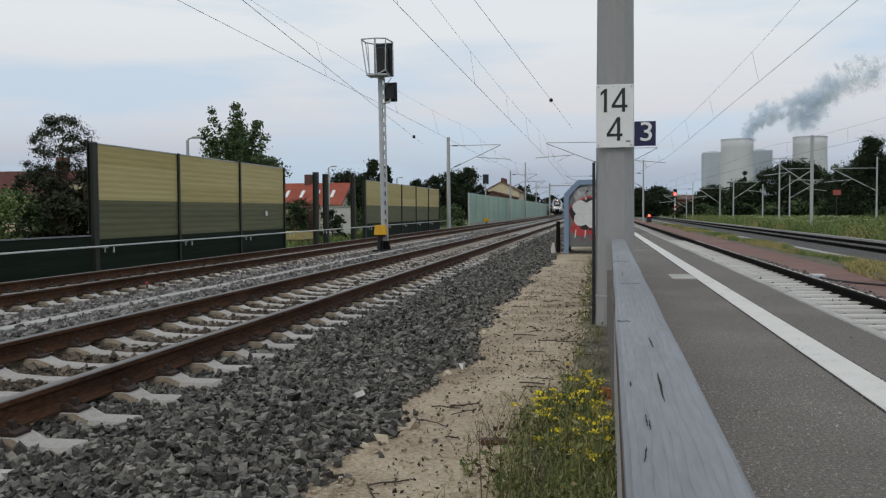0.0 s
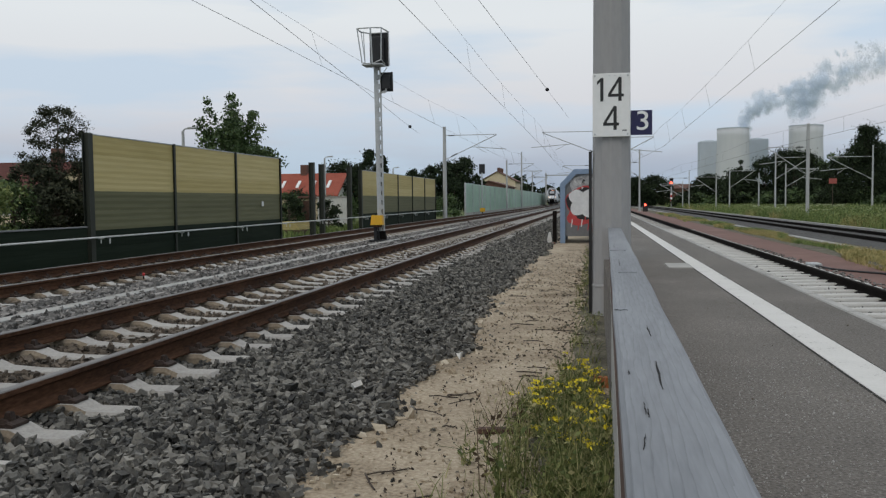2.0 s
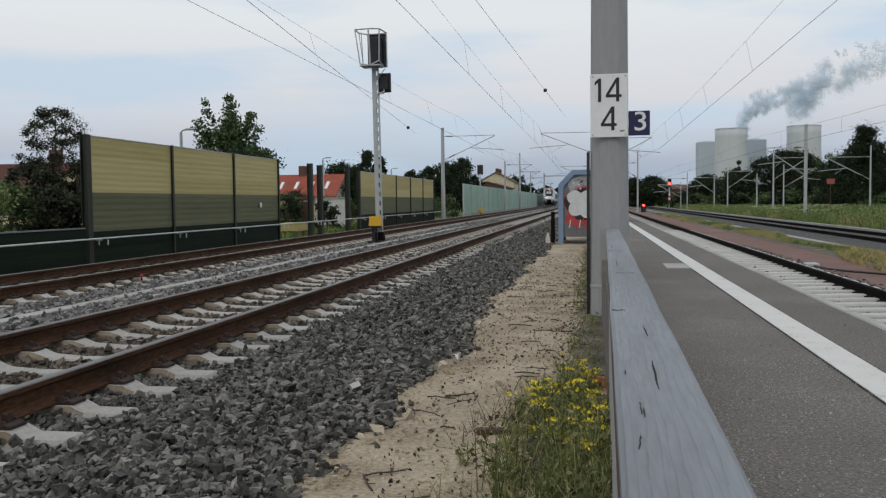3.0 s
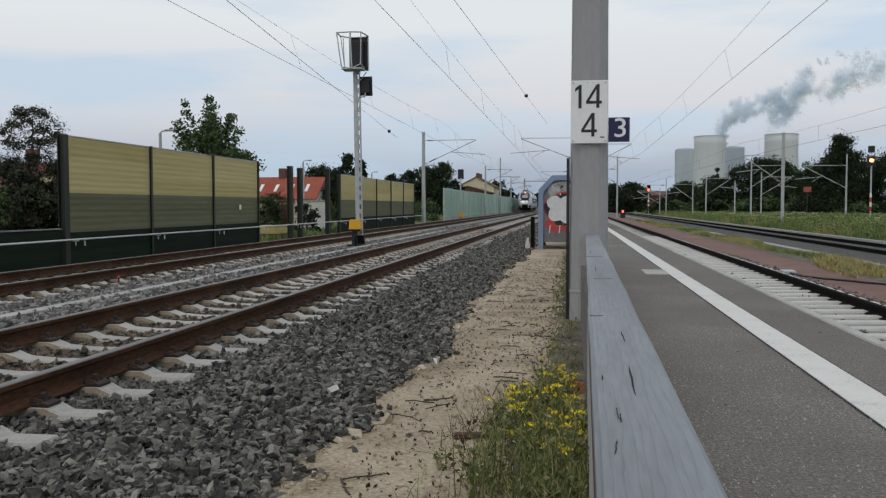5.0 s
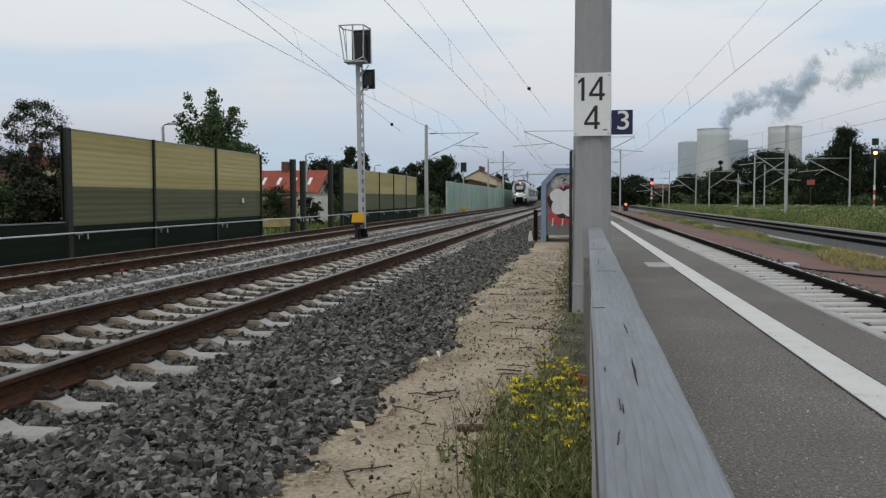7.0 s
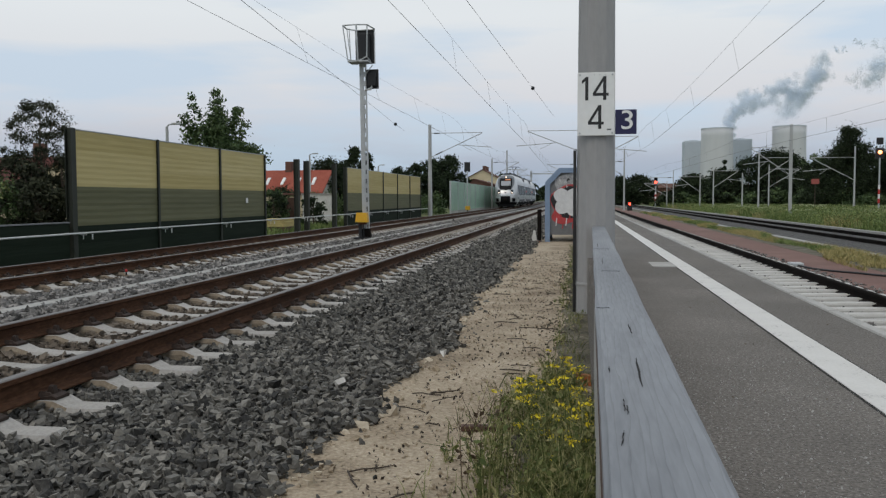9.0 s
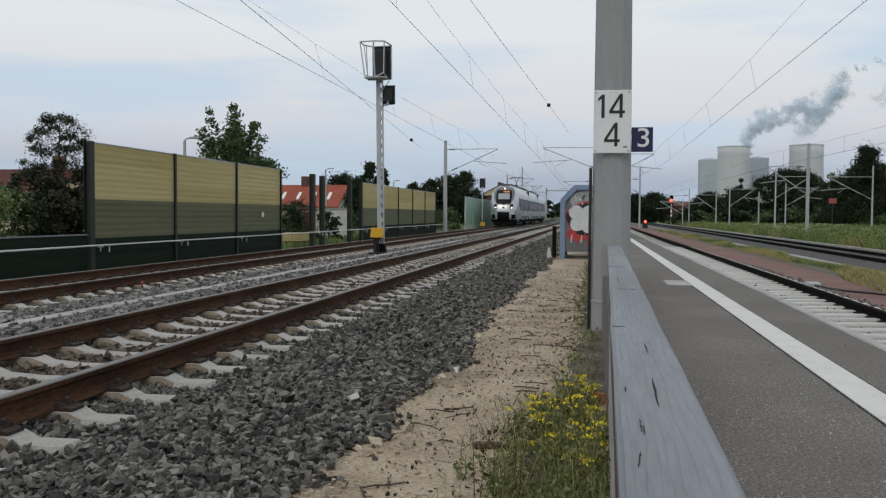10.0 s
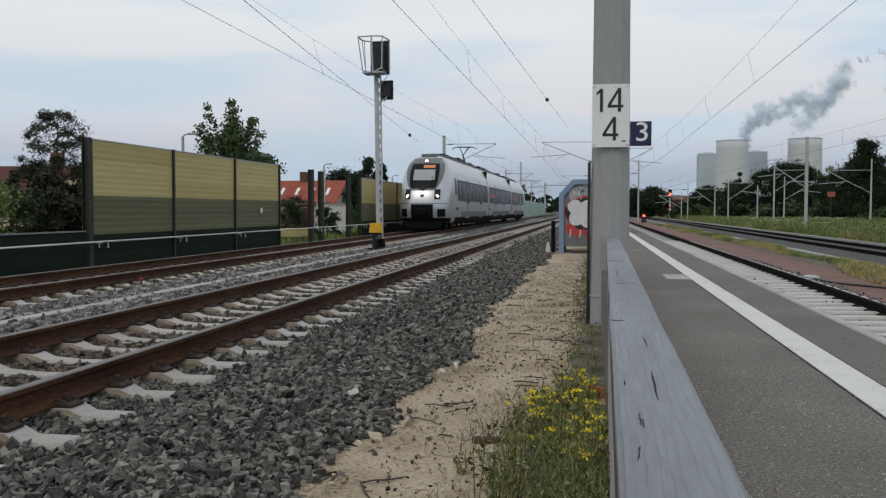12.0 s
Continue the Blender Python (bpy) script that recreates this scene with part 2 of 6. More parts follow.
    palesleeper=mat("bleached_concrete_sleeper", [(0.25, (0.40, 0.39, 0.37)), (0.5, (0.52, 0.51, 0.485)), (0.75, (0.62, 0.61, 0.585))], 4, 0.9, fine=50, bump=0.3, depth=0.006, rand=0.2),
    rooftile=mat("red_clay_roof_tile", [(0.25, (0.17, 0.035, 0.020)), (0.5, (0.26, 0.058, 0.034)), (0.75, (0.34, 0.095, 0.06))], 1, 0.9, fine=10, bump=0.3, rand=0.25),
    roofdark=mat("brown_roof_tile", tone((0.12, 0.06, 0.045), 0.3), 1, 0.9, fine=10, bump=0.3),
    plaster=mat("cream_plaster", tone((0.58, 0.49, 0.34), 0.12), 1, 0.9, fine=20, bump=0.15),
    plasterwhite=mat("grey_white_plaster", tone((0.52, 0.52, 0.50), 0.2), 1, 0.9, fine=14, bump=0.2),
    limewash=mat("streaked_white_limewash", [(0.3, (0.36, 0.36, 0.35)), (0.45, (0.62, 0.62, 0.60)), (0.7, (0.74, 0.74, 0.72))], 2.5, 0.9, fine=14, bump=0.3, stretch=(1.5, 1, 0.5)),
    window=mat("dark_window_glass", tone((0.02, 0.022, 0.026), 0.2), 1, 0.12, bump=0),
    # distance haze is mixed into the next two colours: paler towers, bluish boiler houses
    tower=mat("haze_paled_tower_concrete", [(0.3, (0.52, 0.54, 0.55)), (0.7, (0.59, 0.60, 0.61))], 0.02, 0.9, fine=0.09, bump=0, stretch=(1, 1, 0.2)),
    tower_far=mat("haze_blue_power_station_grey", [(0.3, (0.45, 0.50, 0.55)), (0.7, (0.50, 0.55, 0.60))], 0.02, 0.9, fine=0.09, bump=0),
    silver=mat("silver_grey_train_paint", [(0.3, (0.50, 0.51, 0.525)), (0.7, (0.57, 0.58, 0.595))], 0.6, 0.30, 0.6, fine=4, bump=0.03),
    greyband=mat("dark_grey_train_mask", tone((0.026, 0.031, 0.040), 0.1), 1, 0.4, 0.0, bump=0, spec=0.08),
    maskgrey=mat("grey_windscreen_surround", tone((0.135, 0.148, 0.162), 0.1), 1, 0.4, 0.1, bump=0),
    trainglass=mat("tinted_train_glass", tone((0.012, 0.014, 0.018), 0.1), 1, 0.25, bump=0, spec=0.08),
    screenglass=mat("dark_windscreen_glass", tone((0.008, 0.009, 0.011), 0.1), 1, 0.3, bump=0, spec=0.12),
    lightglass=mat("pale_blind_behind_windscreen", tone((0.34, 0.36, 0.38), 0.1), 1, 0.25, bump=0),
    under=mat("black_underframe", tone((0.008, 0.008, 0.009), 0.3), 2, 0.9, fine=12, spec=0.1),
    roofgrey=mat("grey_train_roof", tone((0.14, 0.148, 0.158), 0.15), 2, 0.7, fine=12),
    trainred=mat("red_train_marking", tone((0.5, 0.03, 0.03), 0.1), 1, 0.4, bump=0),
    headlight=mat("lit_headlight", tone((0.9, 0.85, 0.75), 0.02), 1, 0.3, bump=0, emit=(1.0, 0.76, 0.58), power=2.2),
    display=mat("lit_orange_display", tone((0.3, 0.1, 0.03), 0.1), 1, 0.4, bump=0, emit=(1.0, 0.40, 0.20), power=0.32),
    redlamp=mat("lit_red_signal_lamp", tone((0.5, 0.03, 0.02), 0.05), 1, 0.3, bump=0, emit=(1.0, 0.06, 0.03), power=7.0),
    orangelamp=mat("lit_orange_signal_lamp", tone((0.6, 0.2, 0.05), 0.05), 1, 0.3, bump=0, emit=(1.0, 0.30, 0.10), power=7.0),
    wire=mat("dark_copper_wire", tone((0.12, 0.125, 0.13), 0.2), 2, 0.7, 0.0, bump=0),
    orangebit=mat("orange_brown_scrap", tone((0.38, 0.12, 0.045), 0.25), 8, 0.8, bump=0),
    twig=mat("dry_twig", tone((0.055, 0.042, 0.032), 0.4), 9, 0.9, bump=0, island=0.4),
    stonewhite=mat("white_stone", tone((0.62, 0.61, 0.58), 0.15), 9, 0.9, fine=60),
)


def wood_grain(m, scale, depth):
    """Growth rings cut along the board: thin dark wavering lines in colour and relief."""
    n, k = m.node_tree.nodes, m.node_tree.links
    b = n["Principled BSDF"]
    tc, mp, wv = n.new("ShaderNodeTexCoord"), n.new("ShaderNodeMapping"), n.new("ShaderNodeTexWave")
    mp.inputs["Scale"].default_value = (1, .075, 1)
    wv.wave_type, wv.bands_direction, wv.wave_profile = "BANDS", "X", "SAW"
    wv.inputs["Scale"].default_value, wv.inputs["Distortion"].default_value = scale, 7.0
    wv.inputs["Detail"].default_value, wv.inputs["Detail Scale"].default_value = 3.0, 1.6
    k.new(tc.outputs["Object"], mp.inputs["Vector"])
    k.new(mp.outputs[0], wv.inputs["Vector"])
    rp = n.new("ShaderNodeValToRGB")
    rp.color_ramp.elements[0].position, rp.color_ramp.elements[0].color = .0, (1, 1, 1, 1)
    rp.color_ramp.elements[1].position, rp.color_ramp.elements[1].color = 1.0, (depth, depth, depth, 1)
    rp.color_ramp.elements.new(.80).color = (.96, .96, .96, 1)
    k.new(wv.outputs["Fac"], rp.inputs[0])
    mu = n.new("ShaderNodeMixRGB")
    mu.blend_type, mu.inputs[0].default_value = "MULTIPLY", 1.0
    k.new(b.inputs["Base Color"].links[0].from_socket, mu.inputs[1])
    k.new(rp.outputs[0], mu.inputs[2])
    k.new(mu.outputs[0], b.inputs["Base Color"])
    bp = n.new("ShaderNodeBump")
    bp.inputs["Strength"].default_value, bp.inputs["Distance"].default_value = .5, .002
    k.new(rp.outputs[0], bp.inputs["Height"])
    k.new(b.inputs["Normal"].links[0].from_socket, bp.inputs["Normal"])
    k.new(bp.outputs[0], b.inputs["Normal"])


wood_grain(M["timber"], 22.0, .76)


# ---- mesh building ----
class Geo:
    """Collects vertices and faces for one mesh."""

    def __init__(self):
        self.v, self.f = [], []

    def add(self, vs, fs):
        o = len(self.v)
        self.v += [tuple(p) for p in vs]
        self.f += [tuple(i + o for i in f) for f in fs]
        return self

    def box(self, x0, y0, z0, x1, y1, z1, c=0.0):
        """A box, its edges chamfered by c."""
        if not c:
            vs = [(x, y, z) for x in (x0, x1) for y in (y0, y1) for z in (z0, z1)]
            return self.add(vs, [(0, 1, 3, 2), (4, 6, 7, 5), (0, 4, 5, 1), (2, 3, 7, 6), (0, 2, 6, 4), (1, 5, 7, 3)])
        lo, hi, o = (x0, y0, z0), (x1, y1, z1), len(self.v)
        idx = {}
        for s in [(a, b, d) for a in (0, 1) for b in (0, 1) for d in (0, 1)]:
            for ax in range(3):
                p = [(hi[i] if s[i] else lo[i]) if i == ax else (hi[i] - c if s[i] else lo[i] + c) for i in range(3)]
                idx[s, ax] = len(self.v)
                self.v.append(tuple(p))
        bmf = []
        for ax in range(3):
            u, w = [i for i in range(3) if i != ax]
            for s in (0, 1):
                q = []
                for a, b in ((0, 0), (1, 0), (1, 1), (0, 1)):
                    k = [0, 0, 0]
                    k[ax], k[u], k[w] = s, a, b
                    q.append(idx[tuple(k), ax])
                bmf.append(q)
            for a in (0, 1):
                for b in (0, 1):
                    k0, k1 = [0, 0, 0], [0, 0, 0]
                    k0[u], k0[w], k1[u], k1[w], k1[ax] = a, b, a, b, 1
                    k0, k1 = tuple(k0), tuple(k1)
                    bmf.append([idx[k0, u], idx[k1, u], idx[k1, w], idx[k0, w]])
        for s in [(a, b, d) for a in (0, 1) for b in (0, 1) for d in (0, 1)]:
            bmf.append([idx[s, 0], idx[s, 1], idx[s, 2]])
        self.f += [tuple(f) for f in bmf]
        return self

    def rod(self, p, q, r0, r1=None, n=8, caps=True):
        """A round bar from p to q."""
        p, q = Vector(p), Vector(q)
        r1 = r0 if r1 is None else r1
        t = (q - p).to_track_quat("Z", "Y").to_matrix()
        vs = [a + t @ Vector((r * math.cos(2 * math.pi * i / n), r * math.sin(2 * math.pi * i / n), 0)) for a, r in ((p, r0), (q, r1)) for i in range(n)]
        fs = [(i, (i + 1) % n, n + (i + 1) % n, n + i) for i in range(n)]
        if caps:
            fs += [tuple(range(n))[::-1], tuple(range(n, 2 * n))]
        return self.add(vs, fs)

    def path(self, pts, r, n=6):
        for a, b in zip(pts[:-1], pts[1:]):
            self.rod(a, b, r, n=n)
        return self

    def loft(self, rings, closed=True, caps=True):
        n = len(rings[0])
        vs = [p for ring in rings for p in ring]
        fs = []
        for k in range(len(rings) - 1):
            for i in range(n if closed else n - 1):
                j = (i + 1) % n
                fs.append((k * n + i, k * n + j, (k + 1) * n + j, (k + 1) * n + i))
        if caps:
            fs += [tuple(range(n))[::-1], tuple(range((len(rings) - 1) * n, len(rings) * n))]
        return self.add(vs, fs)

    def prism(self, poly, axis, a, b):
        """A flat outline pushed along an axis from a to b; outline in the other two axes."""
        def put(p, t):
            q = list(p)
            q.insert(axis, t)
            return q
        return self.loft([[put(p, a) for p in poly], [put(p, b) for p in poly]])

    def lathe(self, prof, c, n=16):
        return self.loft([[(c[0] + r * math.cos(2 * math.pi * i / n), c[1] + r * math.sin(2 * math.pi * i / n), c[2] + z) for i in range(n)] for r, z in prof])

    def mesh(self, name, smooth=False):
        me = bpy.data.meshes.new(name)
        me.from_pydata(self.v, [], self.f)
        bm = bmesh.new()
        bm.from_mesh(me)
        bmesh.ops.recalc_face_normals(bm, faces=bm.faces)
        bm.to_mesh(me)
        bm.free()
        if smooth:
            for p in me.polygons:
                p.use_smooth = True
        return me


def part(name, geo, material, parent=None, label="", smooth=False, at=None):
    """One mesh object, under a thing or a part if parent is given."""
    me = geo if isinstance(geo, bpy.types.Mesh) else geo.mesh(name, smooth)
    if not me.materials:
        me.materials.append(M[material])
    ob = new(name, me)
    ob.parent = parent
    if at is not None:
        ob.matrix_basis = at
    if label:
        ob["label"] = label
    return ob


def thing(name, at, label, category, group="", kind=""):
    """An empty at a thing's base."""
    e = new(name)
    e.matrix_basis = at if isinstance(at, Matrix) else Matrix.Translation(at)
    return tagged(e, label, category, group, kind)


def setting(name, geo, material, label, smooth=False):
    return tagged(part(name, geo, material, None, label, smooth), kind="structure")


rng = np.random.default_rng(7)


def bend(y):
    """How far the line swings to its left, far out."""
    return -9.5e-5 * max(0.0, y - 100.0) ** 2


def stations(y0, y1):
    ys = [y0]
    while ys[-1] < y1:
        ys.append(min(y1, ys[-1] + (6 if ys[-1] < 90 else 18)))
    return ys


def swept(poly, y0, y1, x=0.0, z=0.0):
    """A cross-section (x, z) swept along the line."""
    return Geo().loft([[(x + px + bend(y), y, z + pz) for px, pz in poly] for y in stations(y0, y1)])


def strip(x0, x1, z, y0, y1, thick=0.05):
    return swept([(x0, z - thick), (x1, z - thick), (x1, z), (x0, z)], y0, y1)


# ---- ground ----
def ground_sheet():
    xs = [-3500, -400, -120, -40, -14, -12.6, -11.6, -8.0, -6.0, -4.9, -2.9, -1.2, -0.3, 0.6, 1.2, 1.5, 5, 8, 9.3, 12.4, 14.5, 20, 60, 200, 700, 3500]
    zs = [-.2, -.2, -.2, -.2, -.35, -.48, -.46, -.44, -.42, -.42, -.42, -.34, -.34, -.4, -.45, -.62, -.50, -.50, -.52, -.55, -.48, -.3, -.2, -.2, -.2, -.2]
    ys = [-400, -60, -12, 0, 20, 40, 60, 80, 100, 130, 160, 200, 250, 320, 500, 900, 1800, 3600]
    g = Geo()
    g.loft([[(x + (bend(y) if abs(x) < 60 and y < 400 else 0), y, z) for x, z in zip(xs, zs)] for y in ys], closed=False, caps=False)
    return setting("ground", g, "meadow", "flat green meadow ground reaching to the horizon")


ground_sheet()


def sand_path():
    g, rows = Geo(), []
    ys = np.concatenate([np.arange(-6, 20, 0.12), np.arange(20, 60, 0.8)])
    xs = np.linspace(-2.4, 0.25, 28)
    for y in ys:
        rows.append([(x, y, -0.272 + 0.016 * noise.noise((x * 1.7, y * 1.7, 3)) + 0.006 * noise.noise((x * 7, y * 7, 9))) for x in xs])
    g.loft(rows, closed=False, caps=False)
    return setting("sand_path", g, "sand", "packed pale sandy gravel path beside the ballast", True)


sand_path()


def soil_strip():
    g, rows = Geo(), []
    for y in np.arange(-6, 26, .1):
        e = -.24 + .13 * noise.noise((y * 1.1, 2, 0)) + .07 * noise.noise((y * 3.7, 5, 0)) - (.12 if y < 5 else 0) + .06 * min(1, max(0, (y - 5) / 4))
        rows.append([(e + (.24 - e) * i / 6, y, -.262 + .010 * noise.noise((i * .9, y * 6, 1)) - (.016 if i == 0 else 0)) for i in range(7)])
    g.loft(rows, closed=False, caps=False)
    setting("soil_strip", g, "earth", "dark weedy soil along the foot of the timber barrier", True)


soil_strip()

# ballast beds, one per line, and the stones on the nearest ones
TRACKS = dict(near=(-4.11, 0.0, -4.6), train=(-9.24, -0.11, -4.6), platform=(3.40, -0.30, -4.2), far=(10.05, -0.30, -4.6))
# near bed: its near-black colour carries the shade between the loose stones
setting("ballast_bed_near", swept([(-6.1, -.45), (-1.5, -.45), (-1.55, -.285), (-2.5, -.26), (-2.85, -.29), (-3.4, -.275), (-4.8, -.275), (-5.4, -.265), (-5.6, -.245), (-6.1, -.235)], -6, 420), "ballast_bed", "crushed stone bed under the near line, coloured as dark as shaded gaps")
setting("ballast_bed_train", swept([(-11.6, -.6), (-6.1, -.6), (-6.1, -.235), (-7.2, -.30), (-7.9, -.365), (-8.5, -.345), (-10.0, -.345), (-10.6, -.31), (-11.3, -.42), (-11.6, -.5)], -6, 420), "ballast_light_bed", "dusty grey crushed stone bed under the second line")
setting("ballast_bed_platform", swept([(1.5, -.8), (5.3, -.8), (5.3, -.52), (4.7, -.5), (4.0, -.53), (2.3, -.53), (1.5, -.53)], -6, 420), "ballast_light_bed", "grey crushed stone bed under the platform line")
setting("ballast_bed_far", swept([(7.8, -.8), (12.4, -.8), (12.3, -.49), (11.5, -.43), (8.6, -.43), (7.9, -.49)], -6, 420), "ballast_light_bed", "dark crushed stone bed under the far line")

RAIL = [(-.075, 0), (.075, 0), (.075, .011), (.02, .03), (.0085, .045), (.0085, .115), (.036, .13), (.036, .158), (.028, .166), (-.028, .166), (-.036, .158), (-.036, .13), (-.0085, .115), (-.0085, .045), (-.02, .03), (-.075, .011)]
RAIL_CAP = [(-.0345, .1605), (-.028, .1675), (.028, .1675), (.0345, .1605)]


def sleeper_mesh():
    """A prestressed sleeper with high, sloping rail seats and a lower waist."""
    g = Geo()
    prof = [(-1.30, .10, .135), (-1.27, .105, .165), (-1.02, .105, .165), (-.93, .112, .205), (-.58, .112, .205), (-.46, .10, .165), (-.2, .095, .15), (.2, .095, .15), (.46, .10, .165), (.58, .112, .205), (.93, .112, .205), (1.02, .105, .165), (1.27, .105, .165), (1.30, .10, .135)]
    g.loft([[(x, -w - .03, 0), (x, w + .03, 0), (x, w + .012, h - .03), (x, w - .012, h), (x, -w + .012, h), (x, -w - .012, h - .03)] for x, w, h in prof])
    return g.mesh("sleeper")


SLEEPER = sleeper_mesh()
SLEEPER.materials.append(M["sleeper"])
SLEEPER.materials.append(M["sleeper_end"])
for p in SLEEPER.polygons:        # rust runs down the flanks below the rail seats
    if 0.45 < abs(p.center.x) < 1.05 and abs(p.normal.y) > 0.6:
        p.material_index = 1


def clip_mesh():
    """Guide plate, W-shaped spring clip and screw of one side of a rail seat, as one body drawn along the rail."""
    rows = []
    for y, arm, mid, out in ((-.072, .018, .020, .016), (-.066, .034, .024, .018), (-.058, .052, .044, .020), (-.048, .050, .046, .020), (-.040, .034, .028, .018), (-.024, .036, .024, .018), (-.020, .038, .074, .018), (0, .040, .082, .018)):
        rows.append((y, [(-.048, 0), (-.048, arm - .008), (-.036, arm), (-.016, arm - .002), (-.004, mid), (.026, mid), (.036, out + .012), (.078, out), (.078, 0)]))
    rows += [(-y, p) for y, p in rows[-2::-1]]
    return Geo().loft([[(x, y, z) for x, z in p] for y, p in rows]).mesh("rail_clip")


CLIP = clip_mesh()
CLIP.materials.append(M["clip"])


def plain_sleeper():
    g = Geo()
    g.loft([[(x, -w - .02, 0), (x, w + .02, 0), (x, w + .006, h - .025), (x, w - .01, h), (x, -w + .01, h), (x, -w - .006, h - .025)] for x, w, h in ((-1.3, .115, .215), (-1.27, .12, .24), (-.4, .12, .24), (0, .11, .23), (.4, .12, .24), (1.27, .12, .24), (1.3, .115, .215))])
    me = g.mesh("sleeper")
    me.materials.append(M["palesleeper"])
    return me


PLAIN = plain_sleeper()


def track(key, label, steel, cap, y_end, sleepers_to, clips_to, kind=None):
    x, z, y0 = TRACKS[key]
    t = thing("railway_track", (x, 0, z), label, "railway track")
    for s in (-1, 1):
        r = part("rail", swept(RAIL, -5, y_end, s * .7535, -.166), steel, t)
        part("running_surface", swept(RAIL_CAP, -5, y_end, s * .7535, -.166), cap, r, "worn bright rail head")
    n, y = 0, y0
    while y < sleepers_to:
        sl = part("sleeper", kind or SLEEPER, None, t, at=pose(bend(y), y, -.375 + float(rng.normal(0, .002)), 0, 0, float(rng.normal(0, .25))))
        n += 1
        if y < clips_to:
            for s in (-1, 1):
                for d in (-1, 1):
                    part("rail_clip", CLIP, None, sl, at=pose(s * .7535 + d * .105, 0, .205, 0, 0, 180 if d < 0 else 0))
        y += .6
    if y < y_end - 10 and sleepers_to > 30:
        g = Geo()
        while y < min(y_end, 150):
            g.box(-1.3 + bend(y), y - .12, -.3, 1.3 + bend(y), y + .12, -.19)
            y += .6
        tagged(part("far_sleeper", g, "sleeper", t), kind="stuff")
    return t


track("near", "railway track with rust-brown rails on pale concrete sleepers", "rust", "railtop", 420, 48, 22)
track("train", "railway track with rusty rails carrying the train", "rust", "railtop", 420, 50, 24)
track("platform", "railway track with dark rails beside the platform edge", "darkrail", "darkrail", 420, 44, 0, PLAIN)
track("far", "railway track with dark rails by the meadow", "darkrail", "darkrail", 420, 14, 0, PLAIN)


# ---- crushed stone ----
def rock_shapes(count):
    """Broken stones: eight-cornered blocks, skewed and tapered, with flat split faces."""
    base = np.array([(x, y, z) for x in (-1, 1) for y in (-1, 1) for z in (-1, 1)], float) * .72
    faces = np.array([(0, 1, 3), (0, 3, 2), (4, 6, 7), (4, 7, 5), (0, 4, 5), (0, 5, 1), (2, 3, 7), (2, 7, 6), (0, 2, 6), (0, 6, 4), (1, 5, 7), (1, 7, 3)])
    out = []
    for _ in range(count):
        q = base * rng.uniform(.66, 1.16, (8, 1)) + rng.normal(0, .165, (8, 3))
        q[:, 0] += q[:, 2] * rng.normal(0, .25)
        q[:, :2] *= 1 - .3 * rng.random() * (q[:, 2:] > 0)
        out.append(q * np.array([1.10, rng.uniform(.58, .95), rng.uniform(.42, .80)]))
    return out, faces


ROCKS, ROCK_FACES = rock_shapes(40)


def stones(name, pts, sizes, material, label, category="ballast"):
    """Loose stones joined in one mesh."""
    n = len(pts)
    a, b, c = rng.uniform(0, 2 * np.pi, (3, n))
    b = rng.normal(0, .6, n)
    ca, sa, cb, sb, cc, sc = np.cos(a), np.sin(a), np.cos(b), np.sin(b), np.cos(c), np.sin(c)
    R = np.stack([np.stack([ca * cb, ca * sb * sc - sa * cc, ca * sb * cc + sa * sc], -1), np.stack([sa * cb, sa * sb * sc + ca * cc, sa * sb * cc - ca * sc], -1), np.stack([-sb, cb * sc, cb * cc], -1)], 1)
    tilt = rng.random(n) < .35
    flat = np.stack([np.stack([ca, -sa, 0 * a], -1), np.stack([sa, ca, 0 * a], -1), np.stack([0 * a, 0 * a, 1 + 0 * a], -1)], 1)
    R[tilt] = flat[tilt]
    S = np.stack(ROCKS)[rng.integers(0, len(ROCKS), n)]
    V = np.einsum("nij,nkj->nki", R, S) * sizes[:, None, None] + pts[:, None, :]
    F = ROCK_FACES[None] + (np.arange(n) * 8)[:, None, None]
    me = bpy.data.meshes.new(name)
    me.vertices.add(n * 8)
    me.vertices.foreach_set("co", V.reshape(-1).astype(np.float32))
    me.loops.add(n * 36)
    me.loops.foreach_set("vertex_index", F.reshape(-1).astype(np.int32))
    me.polygons.add(n * 12)
    me.polygons.foreach_set("loop_start", np.arange(0, n * 36, 3, dtype=np.int32))
    me.update(calc_edges=True)
    me.shade_flat()
    me.materials.append(M[material])
    return tagged(new(name, me), label, category, kind="stuff")


def lift_to(P, z):
    return np.column_stack([P, np.full(len(P), z)])


def scatter(x0, x1, y0, y1, density):
    n = int((x1 - x0) * (y1 - y0) * density)
    return np.stack([rng.uniform(x0, x1, n), rng.uniform(y0, y1, n)], -1)


def sand_edge(y):
    """Where the spilled stones end on the sand."""
    return -1.27 + .07 * np.sin(y * .9 + .6) + .07 * np.sin(y * 2.3 + 2) + .05 * np.sin(y * 5.1) - .06 * np.clip((y - 11) / 3, 0, 1) + .1 * np.clip((y - 17) / 8, 0, 1)


def off_sleepers(P, key, half=.135, reach=1.27):
    """Leaves out what would lie on the tops of a track's sleepers."""
    x, _, y0 = TRACKS[key]
    d = np.abs((P[:, 1] - y0 + .3) % .6 - .3)
    return P[(d > half) | (np.abs(P[:, 0] - x) > reach)]


